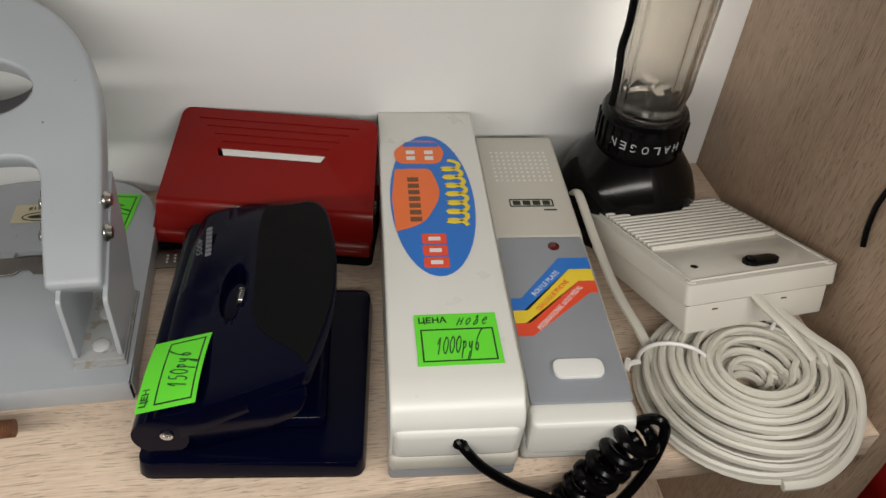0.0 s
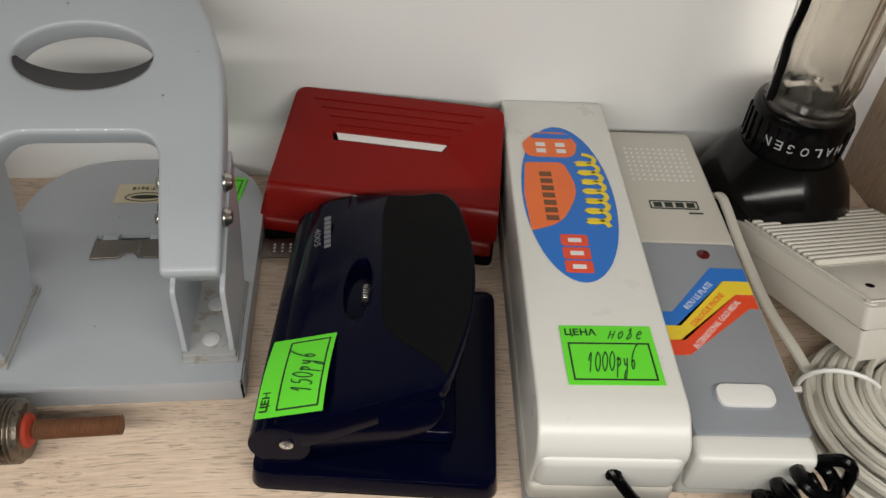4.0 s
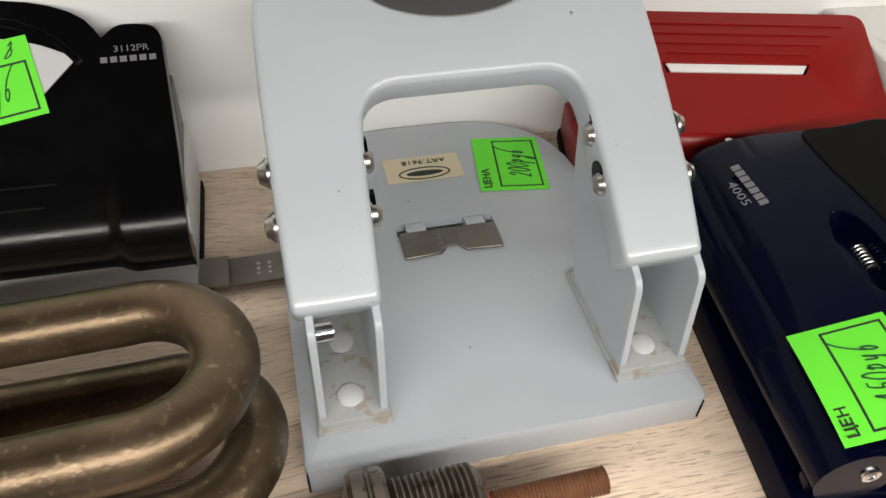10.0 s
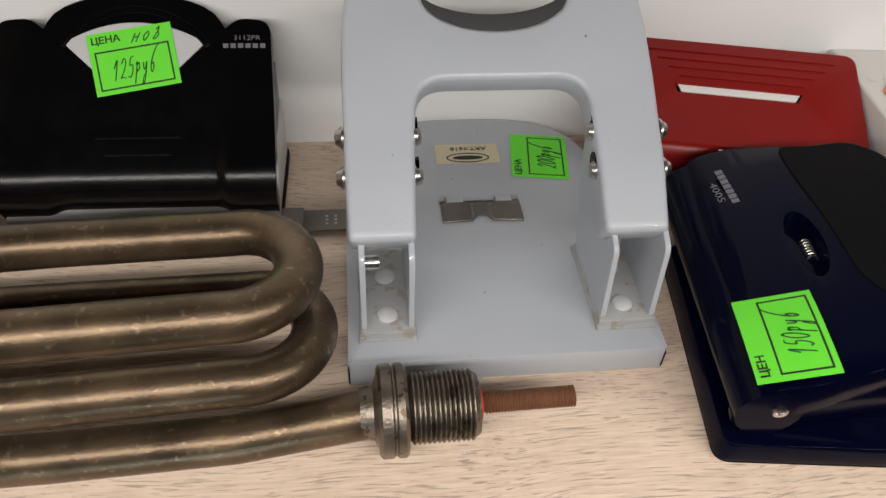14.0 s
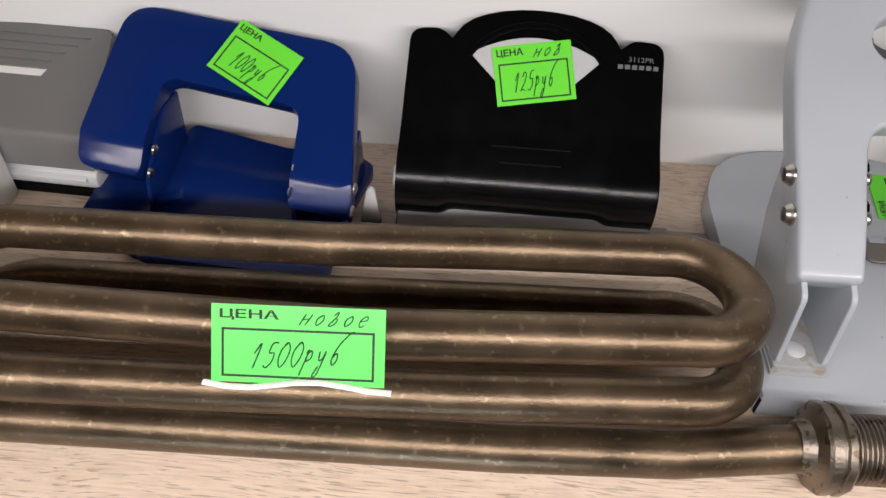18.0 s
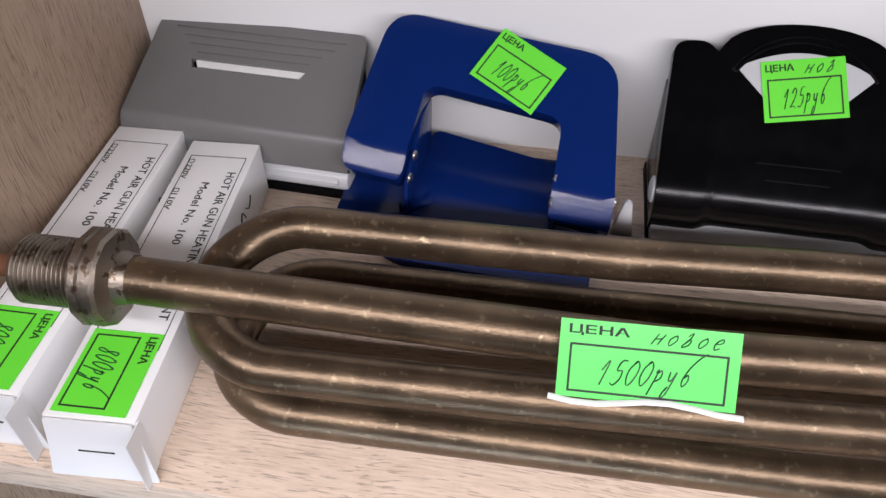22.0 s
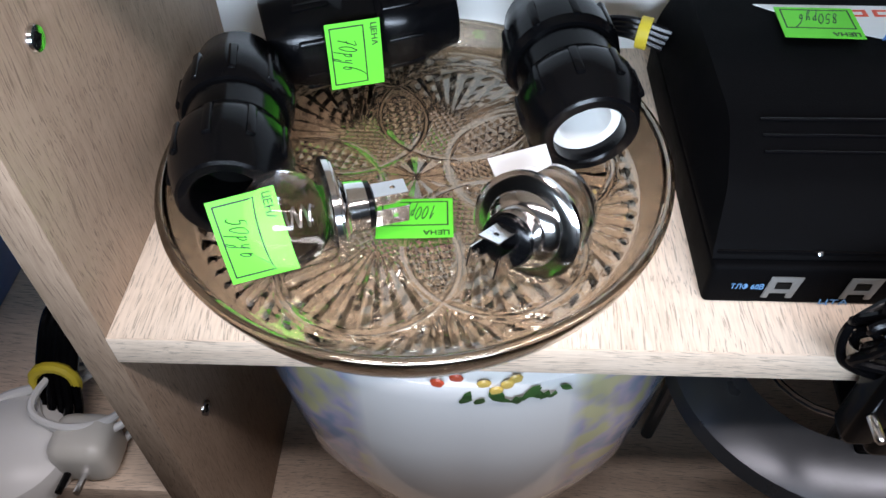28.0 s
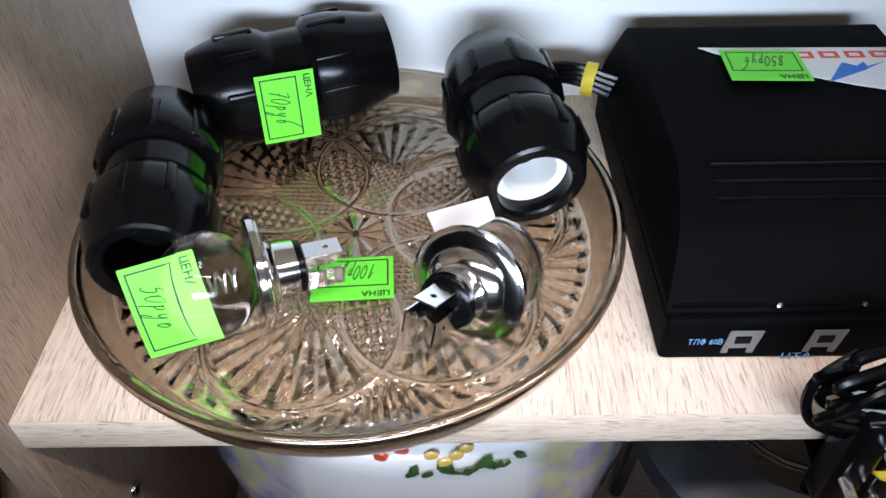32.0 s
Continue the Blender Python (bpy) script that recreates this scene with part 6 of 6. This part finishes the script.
def phone_carton():
    o = thing("phone_carton", "black and red retail carton of a mobile phone", "box", -0.0945, 0.3670, LOW, 4.6)
    part("body", b_box(-0.045, 0.055, -0.098, 0.098, 0, 0.050, 0.0008), BLACK_MATT, o)
    f = part("red_panel", b_plate([(-0.030, 0.010), (0.052, 0.000), (0.052, 0.094), (-0.036, 0.094)], [], 0.0002, 0, fmap=lambda u, v, w: (u, v, 0.0503 + w)), CARTON_RED, o, "matt red printed panel", smooth=False)
    part("dark_print", b_plate(ellipse(0.022, 0.048, 0.024, 0.034), [], 0.0002, 0, fmap=lambda u, v, w: (u, v, 0.0506 + w)), DARK, f)
    part("red_print", b_plate([(-0.020, -0.010), (-0.006, -0.012), (0.002, -0.060)], [], 0.0002, 0, fmap=lambda u, v, w: (u, v, 0.0503 + w)), CARTON_RED, o, smooth=False)
    part("red_print", b_plate([(0.010, -0.062), (0.045, -0.058), (0.050, -0.095), (0.016, -0.096)], [], 0.0002, 0, fmap=lambda u, v, w: (u, v, 0.0503 + w)), CARTON_RED, o, smooth=False)
    part("name_bar", joined(*[b_box(-0.0455, -0.0450, 0.0795 - i * 0.0064, 0.0845 - i * 0.0064, 0.025, 0.036) for i in range(5)]), WHITE_PRINT, o, smooth=False)
    lettering("5230", 0.0290, 0.0115, WHITE_PRINT, o, pose(-0.0450, 0.0330, 0.0305, 90, 0, -90))
    part("metal_stud", b_lathe([(0.002, 0), (0.002, 0.006), (0.0012, 0.007), (0, 0.007)], 12, pose(0.001, 0.036, 0.0506)), CHROME, o)
    part("screw_bag", b_plate(rounded([(0.006, -0.065), (0.020, -0.060), (0.018, -0.040), (0.008, -0.042)], 0.003), [], 0.004, 0.0015, fmap=lambda u, v, w: (u, v, 0.055 + w)), STEEL_DULL, o)
    return o


CARTON_RED = mat("red_printed_card", (0.34, 0.022, 0.010), 0.5, scale=60, vary=0.08, spec=0.2)
phone_carton()

# ---- bottom shelf: tureen and grey ring ----


def tureen():
    o = thing("soup_tureen", "white porcelain tureen with pearly panels and fruit decor", "tureen", -0.412, 0.348, 0.450)
    n, bm = 96, bmesh.new()
    rows = []
    for r, z in ((0.055, 0.0), (0.060, 0.004), (0.055, 0.016), (0.080, 0.06), (0.100, 0.13), (0.107, 0.20), (0.1065, 0.246), (0.1085, 0.257), (0.1070, 0.262), (0.099, 0.266), (0.075, 0.274), (0.045, 0.279), (0.020, 0.281)):
        rows.append([bm.verts.new((r * (1 + (0.018 * abs(math.sin(6 * 2 * math.pi * j / n)) if 0.03 < z < 0.223 else 0)) * math.cos(2 * math.pi * j / n) * 1.15, 0.9 * r * (1 + (0.018 * abs(math.sin(6 * 2 * math.pi * j / n)) if 0.03 < z < 0.223 else 0)) * math.sin(2 * math.pi * j / n), z)) for j in range(n)])
    for a, b in zip(rows, rows[1:]):
        for j in range(n):
            bm.faces.new((a[j], a[(j + 1) % n], b[(j + 1) % n], b[j]))
    bm.faces.new(rows[0][::-1])
    bm.faces.new(rows[-1])
    body = part("bowl", bm, PORCELAIN, o)
    for s in (-1, 1):
        part("handle", b_tube(smooth_path([(s * 0.112, -0.010, 0.217), (s * 0.129, -0.020, 0.225), (s * 0.134, -0.024, 0.242), (s * 0.126, -0.020, 0.252), (s * 0.114, -0.012, 0.247)], 6), 0.006, 12), GILT, o, "gilded porcelain handle")

    def on(a, z, out=0.0008):
        prof = ((0.100, 0.13), (0.107, 0.20), (0.1065, 0.246), (0.1085, 0.257), (0.1070, 0.262), (0.099, 0.266), (0.075, 0.274))
        r = float(np.interp(z, [p[1] for p in prof], [p[0] for p in prof])) * (1 + 0.018 * abs(math.sin(6 * a))) + out
        return Vector((1.15 * r * math.cos(a), 0.9 * r * math.sin(a), z))

    def leaf(a, z, rot, size, material, name):
        c, s = math.cos(rot), math.sin(rot)
        pts = [(0, 0), (0.35, 0.22), (0.7, 0.2), (1, 0), (0.7, -0.2), (0.35, -0.22)]
        vs = [on(a + (x * c - y * s) * size / 0.10, z + (x * s + y * c) * size, 0.0012) for x, y in pts]
        b = bmesh.new()
        b.faces.new([b.verts.new(v) for v in vs])
        ext = bmesh.ops.extrude_face_region(b, geom=b.faces[:])
        part(name, b, material, body, smooth=False)

    random.seed(5)
    for i in range(16):
        leaf(radians(-78 + random.uniform(-11, 9)), 0.259 + random.uniform(-0.002, 0.004), random.uniform(-2.6, -0.5), random.uniform(0.006, 0.010), LEAF, "leaf")
    for a, z, m_ in ((-96, 0.263, FRUIT_RED), (-92, 0.264, FRUIT_RED), (-83.5, 0.261, FRUIT_YELLOW), (-81, 0.263, FRUIT_YELLOW), (-86, 0.263, FRUIT_YELLOW), (-79, 0.264, FRUIT_YELLOW)):
        p = on(radians(a), z, 0.0)
        part("fruit", b_lathe([(0.0034, 0), (0.0026, 0.0010), (0, 0.0014)], 14, axis_pose(p, p + Vector((p.x, p.y, 0)))), m_, body)
    return o


def pearly(name):
    m = mat(name, (0.80, 0.80, 0.80), 0.06, scale=20, vary=0.02, bump=0.01, coat=0.5)
    n, l = m.node_tree.nodes, m.node_tree.links
    co = n.new("ShaderNodeTexCoord")
    sep = n.new("ShaderNodeSeparateXYZ")
    l.new(co.outputs["Object"], sep.inputs["Vector"])
    ab = n.new("ShaderNodeMath")
    ab.operation = "ABSOLUTE"
    l.new(sep.outputs["X"], ab.inputs[0])
    st = n.new("ShaderNodeMapRange")
    st.inputs["From Min"].default_value, st.inputs["From Max"].default_value = 0.050, 0.060
    l.new(ab.outputs["Value"], st.inputs["Value"])
    no = n.new("ShaderNodeTexNoise")
    no.inputs["Scale"].default_value = 45
    l.new(co.outputs["Object"], no.inputs["Vector"])
    ramp = n.new("ShaderNodeValToRGB")
    e = ramp.color_ramp.elements
    e[0].position, e[0].color = 0.38, (0.27, 0.35, 0.50, 1)
    e[1].position, e[1].color = 0.64, (0.62, 0.60, 0.34, 1)
    k = ramp.color_ramp.elements.new(0.5)
    k.color = (0.46, 0.43, 0.58, 1)
    l.new(no.outputs["Fac"], ramp.inputs["Fac"])
    mx = n.new("ShaderNodeMix")
    mx.data_type = "RGBA"
    mx.inputs["A"].default_value = (0.80, 0.80, 0.79, 1)
    l.new(st.outputs["Result"], mx.inputs["Factor"])
    l.new(ramp.outputs["Color"], mx.inputs["B"])
    l.new(mx.outputs["Result"], n["Principled BSDF"].inputs["Base Color"])
    return m


PORCELAIN = pearly("pearly_porcelain")
GILT = mat("gilded_porcelain", (0.70, 0.50, 0.25), 0.2, 0.3)
LEAF = mat("painted_leaf_green", (0.07, 0.17, 0.05), 0.3, vary=0.3)
FRUIT_RED = mat("painted_red_fruit", (0.50, 0.07, 0.03), 0.3, vary=0.2)
FRUIT_YELLOW = mat("painted_yellow_fruit", (0.60, 0.42, 0.10), 0.3, vary=0.2)
tureen()


def grey_hoop():
    o = thing("ring_stand", "dark grey metal ring with spokes on the bottom shelf", "ring", -0.194, 0.335, 0.450)
    part("ring", b_lathe([(0.058, 0.172), (0.060, 0.179), (0.078, 0.177), (0.094, 0.167), (0.097, 0.157), (0.094, 0.152), (0.075, 0.163), (0.060, 0.167)], 64, None, True), GUN, o)
    for k in range(3):
        a = radians(30 + 120 * k)
        part("leg", b_tube([(0.085 * math.cos(a), 0.085 * math.sin(a), 0.0), (0.074 * math.cos(a), 0.074 * math.sin(a), 0.168)], 0.005, 10), GUN, o)
    part("inner_wire", b_tube([(0.040 * math.cos(k * 0.2618), 0.040 * math.sin(k * 0.2618), 0.173) for k in range(24)], 0.0022, 8, True), CHROME, o)
    for k in range(3):
        a = radians(150 + 120 * k)
        part("spoke", moved(b_plate(rounded([(0.010, -0.005), (0.066, -0.009), (0.066, 0.009), (0.010, 0.005)], 0.003), [], 0.006, 0.0015, fmap=lambda u, v, w: (u, v, 0.181 + w)), pose(0, 0, 0, 0, 0, math.degrees(a))), BLACK, o)
    part("hub", b_lathe([(0.014, 0.171), (0.014, 0.181), (0.010, 0.185), (0, 0.185)], 24), BLACK, o)
    d = thing("dark_case", "black plastic case standing on the bottom shelf", "case", -0.040, 0.335, 0.450)
    part("body", b_box(-0.055, 0.075, -0.075, 0.09, 0, 0.22, 0.004), BLACK, d)
    part("panel", b_box(-0.030, 0.050, -0.0765, -0.0745, 0.06, 0.19, 0.002), GREY_PLASTIC, d)
    return o


GUN = mat("gunmetal", (0.10, 0.105, 0.115), 0.3, 0.7, scale=40, vary=0.1)
grey_hoop()

# ---- neighbouring compartment on the left ----
LX = LEFT - BOARD
structure("shelf_left_upper", LX - 0.45, LX, FRONT, BACK, 0.856, 0.873, OAK_X, 0.0006, "light oak laminate shelf board of the next bay", "shelf")
structure("shelf_left_lower", LX - 0.45, LX, FRONT, BACK, 0.588, 0.605, OAK_X, 0.0006, "light oak laminate shelf board of the next bay", "shelf")
structure("side_panel_far", LX - 0.467, LX - 0.45, FRONT, BACK, 0.0, 1.9, OAK_Z_SHADED, 0.0006, "oak laminate side panel of the next bay", "panel")


def next_bay():
    f = thing("blue_folder", "bright blue plastic folder slumped against the panel", "folder", LX - 0.15, 0.33, 0.605)
    wpart("cover", b_plate(rounded([(LX - 0.152, 0.605), (LX - 0.038, 0.846), (LX - 0.22, 0.846), (LX - 0.30, 0.605)], 0.004), [], 0.16, 0.003, fmap=lambda u, v, w: (u, 0.272 - w, v)), BLUE_CASE, f)
    wpart("edge_line", b_tube([(LX - 0.157, 0.2708, 0.611), (LX - 0.048, 0.2708, 0.842)], 0.0012, 6), NAVY, f)
    c = thing("white_socket", "round white plastic socket cover on the next shelf", "socket", LX - 0.089, 0.260, 0.605)
    part("dome", b_lathe([(0.034, 0), (0.036, 0.010), (0.034, 0.020), (0.024, 0.028), (0, 0.031)], 40), WHITE_PLASTIC, c)
    for k in (-0.012, 0.010):
        part("rib", b_box(k - 0.0012, k + 0.0012, -0.036, -0.015, 0.004, 0.020, 0.0008), WHITE_PLASTIC, c)

    def shift(bm):
        return moved(bm, pose(-0.008, -0.027, -0.036))

    w = thing("cord_bundle", "black and white cords tied with a yellow band", "cord", LX - 0.07, 0.30, 0.605)
    for k in range(5):
        x = LX - 0.070 + 0.005 * k
        wpart("black_cord", shift(b_tube(smooth_path([(x - 0.002, 0.296, 0.650), (x + 0.002, 0.310, 0.662 + 0.003 * (k % 2)), (x - 0.001, 0.328, 0.680), (x + 0.002, 0.352, 0.700), (x + 0.004, 0.366, 0.690), (x + 0.002, 0.360, 0.672)], 6), 0.0026, 8)), BLACK, w)
    random.seed(3)
    for k in range(5):
        x = LX - 0.046 + 0.004 * (k % 3)
        pts = [(x + random.uniform(-0.004, 0.004) + 0.028 * math.cos(t), 0.318 + 0.026 * math.sin(t), 0.652 + 0.005 * k + 0.006 * math.sin(t + k)) for t in [j * 0.785 for j in range(8)]]
        wpart("white_cord", shift(b_tube(smooth_path(pts, 6, True), 0.0022, 8, True)), WHITE_PLASTIC, w)
    wpart("white_cord", shift(b_tube(smooth_path([(LX - 0.070, 0.322, 0.668), (LX - 0.095, 0.318, 0.662), (LX - 0.114, 0.303, 0.655), (LX - 0.120, 0.278, 0.652), (LX - 0.112, 0.268, 0.655), (LX - 0.106, 0.276, 0.657)], 6), 0.0030, 8)), WHITE_PLASTIC, w)
    wpart("rubber_band", shift(b_tube([(LX - 0.062 + 0.0125 * math.cos(t), 0.322 + 0.003 * math.sin(t), 0.674 + 0.010 * math.sin(t)) for t in [k * 0.4488 for k in range(14)]], 0.0034, 8, True)), BAND, w, "yellow rubber band")
    s = thing("adapter_plug", "cream plastic plug block among the cords", "plug", LX - 0.046, 0.262, 0.605)
    part("block", b_box(-0.016, 0.018, -0.014, 0.016, 0, 0.034, 0.009, 4), CREAM, s)
    part("pin", b_tube([(0.004, -0.014, 0.014), (0.004, -0.026, 0.016)], 0.002, 8), CHROME, s)
    part("pin", b_tube([(-0.006, -0.014, 0.014), (-0.006, -0.026, 0.016)], 0.002, 8), BLACK, s)
    p = thing("steel_pan", "dark steel pan on the shelf of the next bay", "pan", LX - 0.142, 0.352, 0.873)
    part("pan", b_lathe([(0.085, 0.0), (0.100, 0.03), (0.108, 0.085), (0.112, 0.087), (0.112, 0.089), (0.106, 0.089), (0.098, 0.03), (0.083, 0.003), (0, 0.003)], 56), GUN, p)
    part("rim", b_tube([(0.111 * math.cos(k * 0.1309), 0.111 * math.sin(k * 0.1309), 0.088) for k in range(48)], 0.0022, 8, True), STEEL, p)


BLUE_CASE = mat("bright_blue_plastic", (0.005, 0.10, 0.42), 0.35, scale=30, vary=0.06)
next_bay()

# ---- beyond the right panel ----
rb = thing("storage_box", "dark storage box standing under the next bay", "box", RIGHT + 0.16, 0.36, 0.0)
part("body", b_box(-0.13, 0.20, -0.10, 0.10, 0, 0.74, 0.004), RUBBER, rb)
rc = thing("red_box", "red plastic box standing beyond the side panel", "box", RIGHT + 0.20, 0.34, 0.74)
part("body", b_box(-0.10, 0.10, -0.08, 0.10, 0, 0.12, 0.012, 3), RED, rc)
